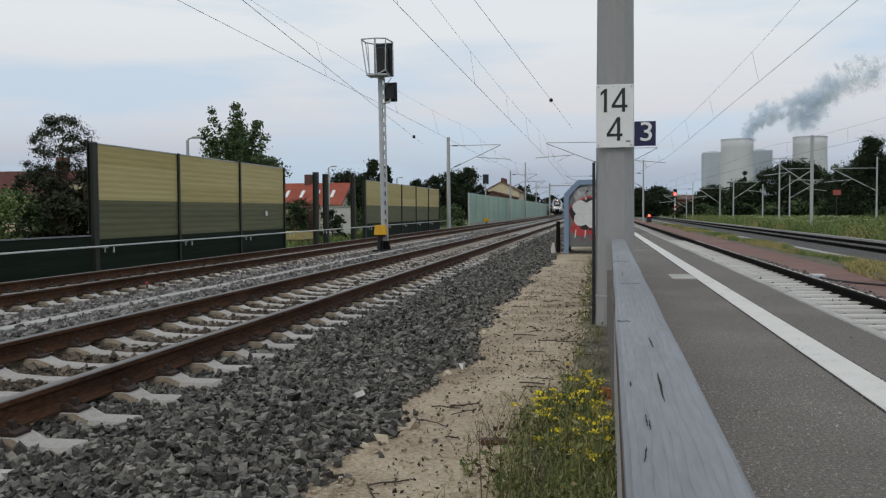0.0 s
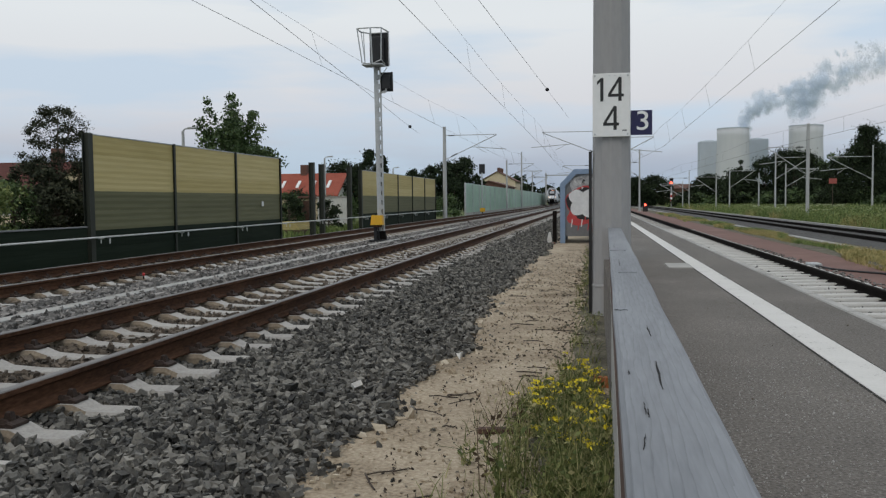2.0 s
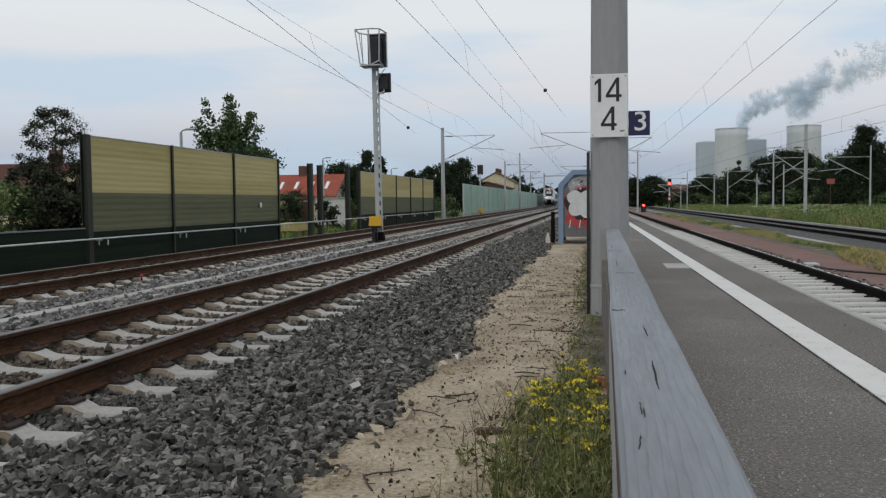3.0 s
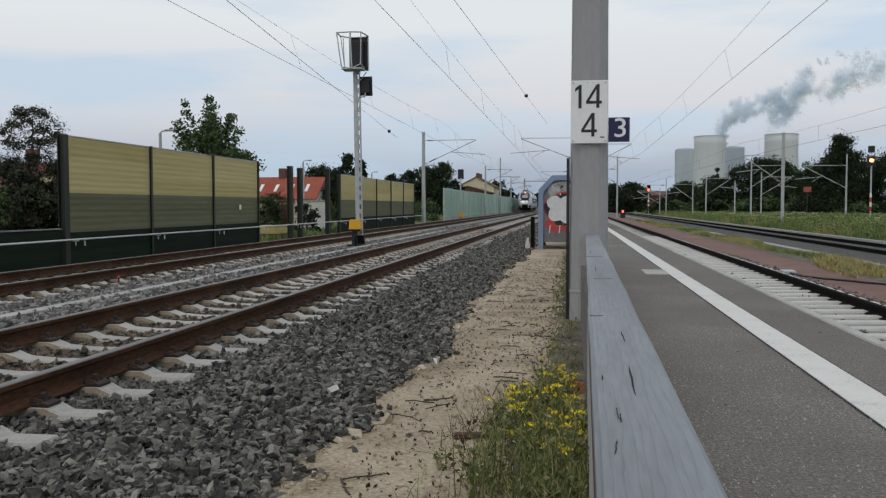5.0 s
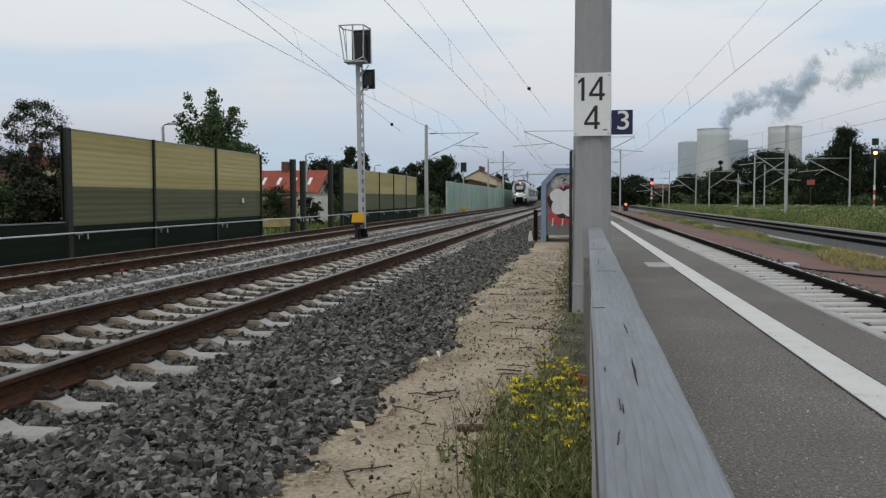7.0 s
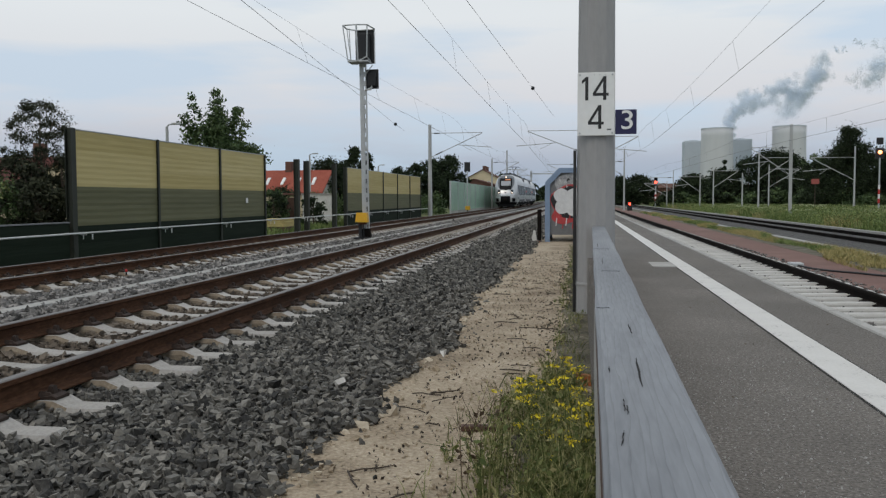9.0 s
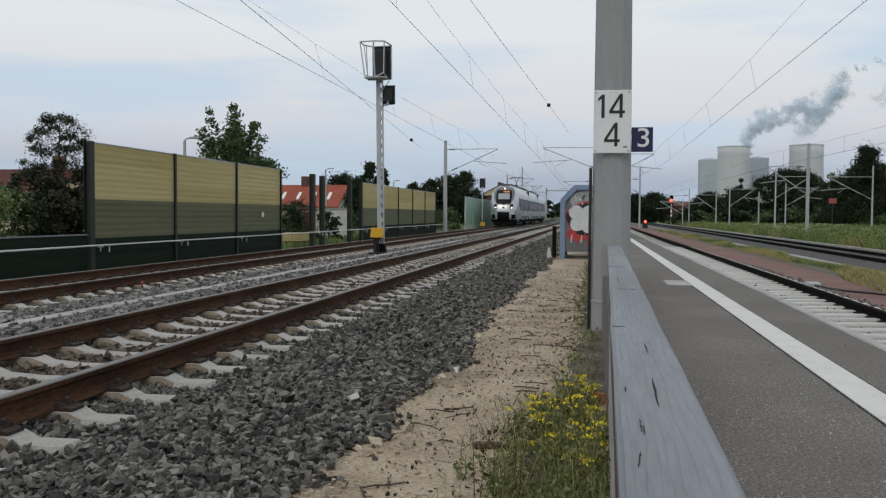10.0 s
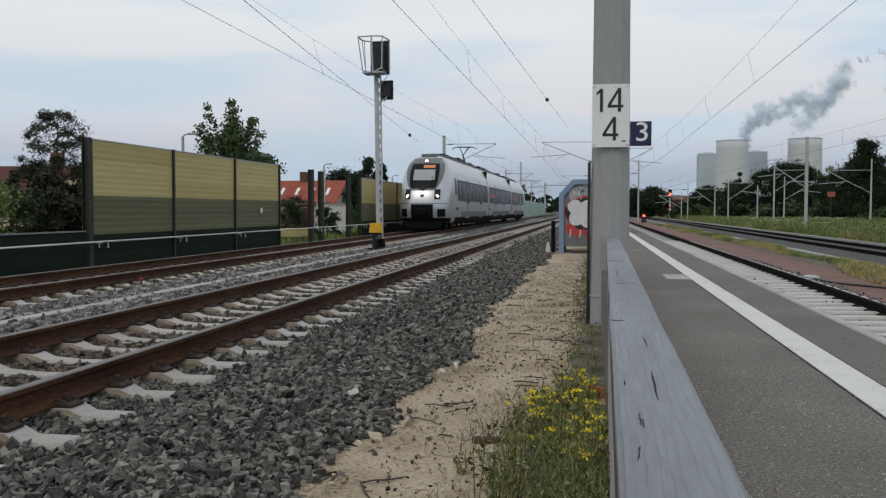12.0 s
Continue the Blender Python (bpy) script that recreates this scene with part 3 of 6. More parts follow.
def near_ballast():
    P = np.concatenate([scatter(-3.4, -0.9, -5, 2.6, 230), scatter(-3.4, -0.9, 2.6, 9, 1650), scatter(-3.4, -0.9, 9, 16, 800), scatter(-3.4, -0.9, 16, 30, 560), scatter(-3.3, -0.9, 30, 60, 260)])
    e = sand_edge(P[:, 1]) + rng.normal(0, .05, len(P))
    P = off_sleepers(P[P[:, 0] < e], "near")
    x = P[:, 0]
    z = np.interp(x, [-3.4, -2.88, -2.65, -1.9, -1.1], [-.246, -.246, -.234, -.243, -.27]) + rng.normal(0, .018, len(P)) + .018 * np.sin(x * 5 + P[:, 1] * 2.1) * np.sin(P[:, 1] * 1.3)
    far = np.clip((P[:, 1] - 9) / 30, 0, 1)
    s = rng.lognormal(math.log(.0262), .26, len(P)) * (1 + .3 * far)
    stones("ballast_stones", np.column_stack([P, z]), s, "ballast", "dark grey crushed basalt ballast beside the near track")


def between_ballast():
    P = np.concatenate([scatter(-5.42, -3.3, -5, 3.2, 120), scatter(-5.42, -3.3, 3.2, 12, 620), scatter(-5.42, -3.3, 12, 26, 300), scatter(-5.42, -3.3, 26, 60, 170)])
    P = off_sleepers(P, "near")
    z = -.243 + rng.normal(0, .014, len(P))
    stones("ballast_stones", np.column_stack([P, z]), rng.lognormal(math.log(.0285), .26, len(P)), "brownstone", "rust-stained ballast stones between the sleepers")
    P = np.concatenate([scatter(-7.95, -5.5, -5, 5.5, 90), scatter(-7.95, -5.5, 5.5, 16, 430), scatter(-7.95, -5.5, 16, 34, 240), scatter(-7.95, -5.5, 34, 60, 120)])
    P = P[(P[:, 0] < -6.53) | (P[:, 0] > -6.37)]
    z = np.interp(P[:, 0], [-7.95, -7.6, -7.1, -6.5, -5.5], [-.345, -.325, -.27, -.225, -.215]) + rng.normal(0, .012, len(P))
    stones("ballast_stones", np.column_stack([P, z]), rng.lognormal(math.log(.034), .3, len(P)), "ballast_light", "dusty pale grey ballast stones between the two tracks")
    P = off_sleepers(scatter(-10.55, -7.9, -5, 26, 130), "train")
    stones("ballast_stones", np.column_stack([P, -.345 + rng.normal(0, .012, len(P))]), rng.lognormal(math.log(.036), .25, len(P)), "brownstone", "rust-stained ballast stones under the second track")
    P = off_sleepers(scatter(1.7, 5.0, -5, 30, 120), "platform", .15, 1.32)
    z = np.interp(P[:, 0], [1.7, 4.3, 4.6, 5.0], [-.50, -.495, -.49, -.49])
    stones("ballast_stones", np.column_stack([P, z + rng.normal(0, .012, len(P))]), np.minimum(rng.lognormal(math.log(.032), .2, len(P)), .045), "ballast_light", "grey ballast stones along the platform line")


near_ballast()
between_ballast()


def cable_trough():
    t = thing("cable_trough", (-6.44, 0, -.205), "pale concrete cable trough with flat lids between the tracks", "cable trough")
    part("channel", strip(-.11, .11, -.03, -6, 120, .12), "concrete", t)
    lid = Geo().box(-.10, -.488, 0, .10, .488, .045, .008).mesh("lid")
    lid.materials.append(M["concrete"])
    for i in range(50):
        part("lid", lid, None, t, at=pose(float(rng.normal(0, .006)), i - 5.5, -.028 + float(rng.normal(0, .003)), 0, float(rng.normal(0, .4)), float(rng.normal(0, .5))))
    return t


cable_trough()


# ---- platform ----
def platform():
    setting("platform", swept([(.10, -.6), (1.47, -.6), (1.47, .38), (.10, .38)], -8, 62), "asphalt", "worn grey asphalt platform surface")
    kerb = Geo().box(-.034, -.488, -.13, .034, .488, .012, .008).mesh("kerb_stone")
    kerb.materials.append(M["concrete"])
    edge = thing("platform_edge", (1.505, 0, .376), "pale concrete edging stones along the platform", "platform edge", kind="structure")
    for i in range(66):
        part("kerb_stone", kerb, None, edge, at=pose(0, i - 6, float(rng.normal(0, .0015)), 0, 0, float(rng.normal(0, .08))))
    setting("platform_wall", swept([(1.455, -.7), (1.50, -.7), (1.50, .24), (1.455, .24)], -8, 60), "concrete", "grey concrete platform side wall")
    setting("line_seam", swept([(.945, .376), (1.12, .376), (1.12, .3815), (.945, .3815)], -8, 60), "ballast_bed", "dark worn seam along the painted line")
    setting("safety_line", swept([(.955, .376), (1.11, .376), (1.11, .384), (.955, .384)], -8, 60), "paint", "worn white painted safety line on the platform")
    h = thing("drain_cover", (.86, 9.2, .38), "pale concrete cover plate beside the white line", "drain cover")
    part("plate", Geo().box(-.14, -.3, -.02, .10, .3, .008, .004), "concrete", h)
    setting("asphalt_joint", swept([(.30, .378), (.312, .378), (.312, .3815), (.30, .3815)], 11, 40), "ballast_bed", "dark seam in the asphalt")
    setting("platform_ramp", Geo().prism([(62, -.6), (75, -.5), (62, .38)], 0, .10, 1.47), "asphalt", "asphalt ramp at the end of the platform")


platform()
P = np.column_stack([.2 + .75 * rng.random(5000) ** 1.3, .9 + 3.0 * rng.random(5000) ** 1.5])
stones("platform_grit", lift_to(P, .3815), rng.lognormal(math.log(.0017), .45, len(P)), "concrete", "fine pale grit lying on the asphalt", "grit")
P = np.column_stack([rng.uniform(.25, 1.45, 60), 1.4 + 9 * rng.random(60)])
stones("platform_crumbs", lift_to(P, .382), rng.lognormal(math.log(.0032), .4, len(P)), "brownstone", "dark crumbs scattered on the asphalt", "grit")


def guard_beam():
    """Timber beam on a low steel support along the platform's back edge."""
    t = thing("timber_barrier", pose(.0, 0, 0, 0, 0, -.72), "low timber barrier beam glazed blue-grey along the platform", "barrier")
    g, n = Geo(), 80
    rows = []
    for i in range(n + 1):
        y = -5.2 + 15.3 * i / n
        w = .003 * noise.noise((y * 1.3, 1, 2))
        rows.append([(.020 + w, y, .70), (.020 + w, y, .733), (.028 + w, y, .741), (.09, y, .743 + .0015 * noise.noise((y * 3, 5, 0))), (.158 + w, y, .741), (.166 + w, y, .733), (.166 + w, y, .70)])
    g.loft(rows)
    top = part("cap_board", g, "timber", t, "blue-grey glazed weathered cap board")
    part("beam", Geo().box(.027, -5.2, .47, .160, 10.08, .699, .006), "timber_side", t, "red-brown stained beam side")
    part("base_wall", Geo().box(.03, -6, -.6, .155, 10.1, .40, .01), "concrete", t)
    for y in np.arange(-4.3, 10.1, 1.6):
        part("support", Geo().box(.05, y - .04, .38, .15, y + .04, .475), "darkrail", t)
    for x0, y0, x1, y1, w in ((.091, 1.50, .094, 1.77, .0017), (.101, 2.10, .098, 2.26, .0009), (.0455, 1.14, .050, 1.21, .0003), (.0565, 1.33, .0565, 1.40, .0002), (.060, 1.31, .0605, 1.36, .0002), (.0395, 1.63, .0395, 1.67, .0002), (.062, 4.3, .064, 4.7, .0010), (.05, 5.9, .052, 6.3, .0012)):
        q = Geo()
        pts = [(x0 + (x1 - x0) * k / 6 + .0007 * math.sin(k * 1.9 + x0 * 90), y0 + (y1 - y0) * k / 6) for k in range(7)]
        ws = [w * math.sin(math.pi * (k + .25) / 6.5) + .0002 for k in range(7)]
        q.loft([[(x - s, y, .741), (x + s, y, .741), (x + s, y, .7448), (x - s, y, .7448)] for (x, y), s in zip(pts, ws)])
        part("crack", q, "crack", top, "dark drying crack in the wood")
    for y, k, xa, xb in ((2.585, .2, .022, .06), (3.9, .5, .05, .13), (5.6, .8, .022, .12)):
        q = Geo()
        q.loft([[(xa + (xb - xa) * i / 8, y + .006 * math.sin(i * 1.3) + d * k, h) for d, h in ((-.003, .741), (.003, .741), (.002, .7446), (-.002, .7446))] for i in range(9)])
        part("saw_mark", q, "timber_dark", top)
    return t


guard_beam()


# ---- big mast with signs ----
def text_mesh(body, size, depth):
    c = bpy.data.curves.new("t", "FONT")
    c.body, c.size, c.extrude, c.align_x, c.align_y = body, size, depth, "CENTER", "CENTER"
    c.offset = size * .002
    ob = bpy.data.objects.new("t", c)
    me = bpy.data.meshes.new_from_object(ob)
    bpy.data.objects.remove(ob)
    bpy.data.curves.remove(c)
    return me


def letters(name, body, size, material, parent, m, wide=1.0):
    me = text_mesh(body, size, .002)
    me.transform(Matrix.Diagonal((wide, 1, 1, 1)))
    me.materials.append(M[material])
    return part(name, me, None, parent, at=m @ pose(0, 0, 0, 90))


def big_mast():
    t = thing("catenary_mast", (.19, 10.34, -.29), "thick round grey concrete catenary mast carrying signs", "mast")
    g = Geo()
    g.lathe([(.232, -.1), (.230, .36), (.229, .38), (.224, .385), (.202, 4.2), (.17, 9.0), (.0, 9.0)], (0, 0, 0), 12)
    part("shaft", g, "mast", t, smooth=False)
    part("collar", Geo().lathe([(.231, .35), (.2335, .352), (.2335, .372), (.229, .375)], (0, 0, 0), 40), "mast", t)
    part("earth_strap", Geo().box(-.258, -.05, 0, -.222, -.02, 1.9), "black", t, "thin black earthing strap")
    arm = Geo().rod((-.1, 0, 6.6), (-4.2, 1.0, 5.9), .03).rod((-.1, 0, 7.6), (-3.9, .9, 7.2), .03).rod((-.1, 0, 5.6), (-4.0, 1.0, 7.1), .03)
    part("cantilever", arm, "galv", t)
    s = thing("distance_sign", (.182, 10.09, 2.115), "white distance plate with black figures fixed to the mast", "sign")
    part("plate", Geo().box(-.206, -.006, -.352, .206, .006, .352, .004), "white", s)
    one = Geo().prism([(-.121, .042), (-.086, .042), (-.086, .303), (-.113, .303), (-.158, .262), (-.158, .226), (-.121, .258)], 1, -.0095, -.005)
    part("figure_one", one, "black", s)
    for x, z in ((.095, .044), (.042, -.276)):
        four = Geo().prism([(x - .0175, z), (x + .0175, z), (x + .0175, z + .264), (x - .0175, z + .264)], 1, -.0095, -.005)
        four.prism([(x - .014, z + .264), (x + .0175, z + .264), (x - .095, z + .078), (x - .131, z + .078)], 1, -.0091, -.005)
        four.prism([(x - .131, z + .047), (x + .043, z + .047), (x + .043, z + .079), (x - .131, z + .079)], 1, -.0087, -.005)
        part("figure_four", four, "black", s)
    for x in (-.18, .18):
        for z in (-.325, .325):
            part("bolt", Geo().rod((x, -.012, z), (x, -.004, z), .011, n=8), "galv", s)
    for x in (-.02, 0.04, .1):
        part("bolt", Geo().rod((x, -.009, .325), (x, -.004, .325), .005, n=6), "galv", s)
    part("small_print", Geo().box(.12, -.008, -.292, .17, -.004, -.276), "panelgrey", s, "small grey bar of print")
    part("bracket", Geo().box(-.03, .006, -.3, .03, .05, .3), "galv", s)
    n = thing("platform_sign", (.515, 10.12, 1.915), "dark blue platform number sign with a white 3", "sign")
    part("plate", Geo().box(-.117, -.005, -.137, .117, .01, .137, .003), "blue", n)
    letters("figure", "3", .30, "white", n, pose(.014, -.007, .010), 1.15)
    part("bracket", Geo().box(-.36, .012, -.10, .1, .022, -.06).box(-.36, .012, .06, .1, .022, .10), "galv", n)


big_mast()


# ---- noise barriers ----
BX = -12.2


def ribbed(y0, y1, z0, z1, x=BX, ribs=3, d=.06):
    """A board with shallow rounded ribs on both faces."""
    prof, n = [], ribs * 4
    for i in range(n + 1):
        z = z0 + (z1 - z0) * i / n
        prof.append((d / 2 + 0.006 * math.sin(math.pi * ribs * i / n) ** 2, z))
    poly = [(x + a, z) for a, z in prof] + [(x - a, z) for a, z in prof[::-1]]
    return Geo().prism([(a, b) for a, b in poly], 1, y0, y1)


def barrier_run(posts, top, label, group):
    t = thing("noise_barrier", (0, 0, 0), label, "noise barrier", group)
    for y in posts:
        w = .10 if y == posts[0] else .055
        part("post", Geo().box(BX - .09, y - w, -.6, BX - .075, y + w, top + .03).box(BX + .075, y - w, -.6, BX + .09, y + w, top + .03).box(BX - .08, y - .02, -.6, BX + .08, y + .02, top + .03), "post", t)
    for a, b in zip(posts[:-1], posts[1:]):
        for z0, z1, m in ((-.6, -.02, "barrier_dark"), (-.02, .42, "barrier_dark"), (.42, .905, "barrier_olive"), (.905, 1.39, "barrier_olive"), (1.39, 1.84, "barrier_yellow"), (1.84, 2.29, "barrier_yellow"), (2.29, top, "barrier_yellow")):
            part("panel_board", ribbed(a + .03, b - .03, z0, z1 - .001, ribs=3 if m != "barrier_dark" else 2), m, t)
        part("top_rail", Geo().box(BX - .05, a + .03, top - .004, BX + .05, b - .03, top + .022), "galv", t)
    return t


barrier_run([19.79, 24.16, 28.66, 32.99], 2.77, "tall noise barrier with sand-yellow and olive ribbed panels between posts", "noise barriers")
barrier_run([45.2, 49.6, 54.0, 58.4, 62.8, 67.2], 2.72, "further tall noise barrier with sand-yellow and olive ribbed panels", "noise barriers")


def low_wall():
    t = thing("low_barrier", (0, 0, 0), "low dark green timber barrier wall beside the track", "noise barrier")
    for i in range(7):
        for z0, z1 in ((-.6, -.04), (-.04, .5)):
            part("panel_board", ribbed(19.7 - 4.3 * (i + 1) + .03, 19.7 - 4.3 * i - .09, z0, z1, ribs=2), "barrier_dark", t)
        part("post", Geo().box(BX - .09, 19.65 - 4.3 * (i + 1), -.6, BX + .09, 19.75 - 4.3 * (i + 1), .52), "post", t)
        part("cap", Geo().box(BX - .06, 19.7 - 4.3 * (i + 1), .5, BX + .06, 19.7 - 4.3 * i - .1, .53), "panelgrey", t)


low_wall()
for y, h in ((37.1, 2.8), (38.5, 2.78), (43.05, 2.8)):
    p = thing("barrier_post", (BX, y, -.5), "lone dark green steel barrier post without panels", "post", "lone barrier posts")
    part("column", Geo().box(-.11, -.11, 0, -.09, .11, h + .5).box(.09, -.11, 0, .11, .11, h + .5).box(-.1, -.02, 0, .1, .02, h + .5), "post", p)
    part("base_plate", Geo().box(-.16, -.16, 0, .16, .16, .03), "post", p)


def tube_rail():
    t = thing("handrail", (BX + .24, 0, .235), "pale steel tube handrail along the noise barrier", "handrail")
    part("tube", Geo().rod((0, -5, 0), (0, 70, .05), .022, n=10), "rail_tube", t)
    for y in [20.0 - 4.3 * k for k in range(5)] + [24.3, 28.8, 33.2, 37.5, 41.0, 45.4, 49.8, 54.2, 58.6, 63]:
        part("bracket", Geo().rod((0, y, -.02), (-.16, y, -.02), .018), "rail_tube", t)
        part("strap", Geo().rod((.03, y - .18, -.03), (.03, y - .18, -.13), .012), "rail_tube", t)
        part("strap", Geo().rod((.03, y + .22, -.02), (.03, y + .22, -.15), .018), "rail_tube", t)


tube_rail()


def green_barrier():
    t = thing("noise_barrier", (0, 0, 0), "pale green glass-like noise barrier on a concrete base", "noise barrier", "noise barriers")
    y = 83.5
    while y < 290:
        y2 = y + 5
        a, b = bend(y) + BX, bend(y2) + BX
        part("panel", Geo().loft([[(a - .03, y + .06, -.1), (a + .03, y + .06, -.1), (a + .03, y + .06, 2.75), (a - .03, y + .06, 2.75)], [(b - .03, y2 - .06, -.1), (b + .03, y2 - .06, -.1), (b + .03, y2 - .06, 2.75), (b - .03, y2 - .06, 2.75)]]), "glassgreen", t)
        part("post", Geo().box(a - .08, y - .07, -.5, a + .08, y + .07, 2.78), "galv", t)
        part("plinth", Geo().loft([[(a - .1, y + .08, -.6), (a + .1, y + .08, -.6), (a + .1, y + .08, -.1), (a - .1, y + .08, -.1)], [(b - .1, y2 - .08, -.6), (b + .1, y2 - .08, -.6), (b + .1, y2 - .08, -.1), (b - .1, y2 - .08, -.1)]]), "concrete", t)
        y = y2


green_barrier()
st = thing("timber_stack", (-13.4, 38.6, -.45), "stack of pale yellow boards behind the barrier gap", "timber stack")
for i in range(6):
    part("board", Geo().box(-.8, -1.1, .09 * i + .1, .6 - .07 * i, 1.1 - .04 * i, .09 * i + .175, .005), "barrier_yellow" if i > 1 else "timber_side", st)
part("bearer", Geo().box(-.7, -.9, 0, .5, -.75, .1).box(-.7, .7, 0, .5, .85, .1), "timber_side", st)


# ---- signals ----
def main_signal():
    t = thing("main_signal", pose(-6.86, 27.98, -.24, 0, -.7, 0), "tall railway signal seen from behind on a lattice mast", "railway signal")
    part("base_plate", Geo().box(-.36, -.26, 0, .30, .26, .06, .01), "sigblack", t, "dark base plate")
    part("foot", Geo().prism([(-.17, .06), (.17, .06), (.12, .34), (-.125, .34)], 1, -.09, .09), "darkrail", t, "dark mast foot")
    part("mast_channel", Geo().box(-.11, -.06, .05, .015, .06, 5.75), "galv", t)
    part("mast_channel", Geo().box(.075, -.06, .05, .105, .06, 5.75), "galv", t)
    for i in range(-1, 17):
        part("lattice_plate", Geo().box(.015, -.05, .75 + .3 * i, .075, .05, .9 + .3 * i), "galv", t)
    s = part("shield", Geo().box(-.24, .0, 5.66, .40, .06, 6.74, .012), "sigblack", t, "black signal shield seen from behind")
    part("rim", Geo().box(-.245, -.04, 6.72, .405, .0, 6.745).box(.385, -.04, 5.66, .405, .0, 6.72), "galv", s)
    part("lamp_box", Geo().box(-.10, -.16, 5.8, .26, 0, 6.6, .02), "sigblack", s)
    c = Geo()
    c.path([(-.5, -.55, 6.8), (-.05, -.6, 6.8), (.28, -.5, 6.8), (.4, 0, 6.75)], .022)
    c.path([(-.5, -.55, 6.8), (-.5, -.05, 6.78), (-.24, .02, 6.74)], .022)
    c.path([(-.5, -.55, 6.8), (-.36, -.55, 5.72), (-.02, -.6, 5.66), (.25, -.5, 5.8), (.3, -.2, 5.7)], .02)
    c.path([(-.05, -.6, 6.8), (-.02, -.6, 5.66)], .028).path([(.28, -.5, 6.8), (.25, -.5, 5.8)], .02).path([(-.36, -.3, 6.75), (-.32, -.3, 5.7)], .014)
    c.path([(-.5, -.05, 6.78), (-.38, -.05, 5.7)], .014)
    part("maintenance_cage", c, "galv", t, "pale tubular maintenance cage")
    part("platform_grid", Geo().box(-.36, -.6, 5.64, .3, -.02, 5.68), "galv", t)
    z = part("lower_shield", Geo().box(.10, .0, 4.85, .5, .05, 5.47, .01), "sigblack", t, "small black lower signal shield")
    part("lamp_box", Geo().box(.16, -.12, 4.92, .42, 0, 5.35, .02), "sigblack", z)
    part("bracket", Geo().rod((.05, -.05, 4.78), (.3, 0, 4.9), .03).rod((.1, -.1, 5.3), (.36, -.15, 5.6), .014).path([(.08, -.1, 4.82), (.28, -.12, 4.8), (.3, -.1, 4.95)], .02), "galv", t)
    b = thing("signal_box", (-6.93, 27.72, -.24), "yellow plastic connection box in front of the signal mast", "connection box")
    part("lid", Geo().prism([(-.2, .55), (.2, .55), (.17, .86), (-.17, .86)], 1, -.14, .12), "yellow", b)
    part("stand", Geo().box(-.12, -.04, 0, -.02, .06, .52).rod((.05, 0, .0), (.03, 0, .5), .02), "sigblack", b)
    part("base", Geo().box(-.11, -.1, .48, .13, .09, .56), "rust", b)


main_signal()


def small_signal(x, y, z, top, lamp, dz, label, stripes=False, dwarf=False):
    t = thing("railway_signal", (x, y, z), label, "railway signal", "distant signals")
    s = max(.5, y / 130)
    w = .30 * max(1, s * .8)
    part("mast", Geo().rod((0, 0, 0), (0, 0, top - z), .07 * s + .02, n=8), "galv", t)
    sh = part("shield", Geo().box(-w, 0, top - z - .1, w, .12, top - z + 1.15 * s + .1, .02), "sigblack", t)
    if lamp:
        part("lamp", Geo().rod((0, -.10, top - z + dz), (0, .0, top - z + dz), .15 * s + .05, n=14), lamp, sh, "lit lamp")
        part("hood", Geo().rod((0, -.2, top - z + dz + .13 * s + .03), (0, .0, top - z + dz + .16 * s + .04), .02, n=6), "sigblack", sh)
    if stripes:
        for i in range(4):
            part("mast_band", Geo().rod((0, 0, .9 + .35 * i), (0, 0, 1.25 + .35 * i), .10 * s + .02, n=8), "white" if i % 2 else "trainred", t)
        part("upper_shield", Geo().box(-.24, 0, top - z + 1.0, .24, .1, top - z + 1.5, .02), "sigblack", t)
    return t


small_signal(-11.4, 90, -.5, 3.9, None, 0, "distant black signal seen from behind by the green barrier")
b = thing("signal_box", (-11.3, 89.5, -.5), "small yellow box at the foot of a distant signal", "connection box")
part("lid", Geo().box(-.25, -.1, .4, .25, .1, .8, .03), "yellow", b)
part("stand", Geo().box(-.05, -.04, 0, .05, .04, .42), "sigblack", b)
small_signal(12.5, 150, -.3, 3.0, "redlamp", .62, "distant railway signal showing red on a grey mast", True)
small_signal(22.1, 70, -.3, 4.0, "orangelamp", .42, "railway signal showing orange on a banded mast", True)
d = thing("dwarf_signal", (6.1, 110, -.5), "low dwarf signal showing a red light by the track", "railway signal", "distant signals")
part("housing", Geo().box(-.3, 0, 0, .3, .3, 1.05, .05), "sigblack", d)
part("lamp", Geo().rod((0, -.1, .84), (0, 0, .84), .13, n=14), "redlamp", d, "lit red lamp")


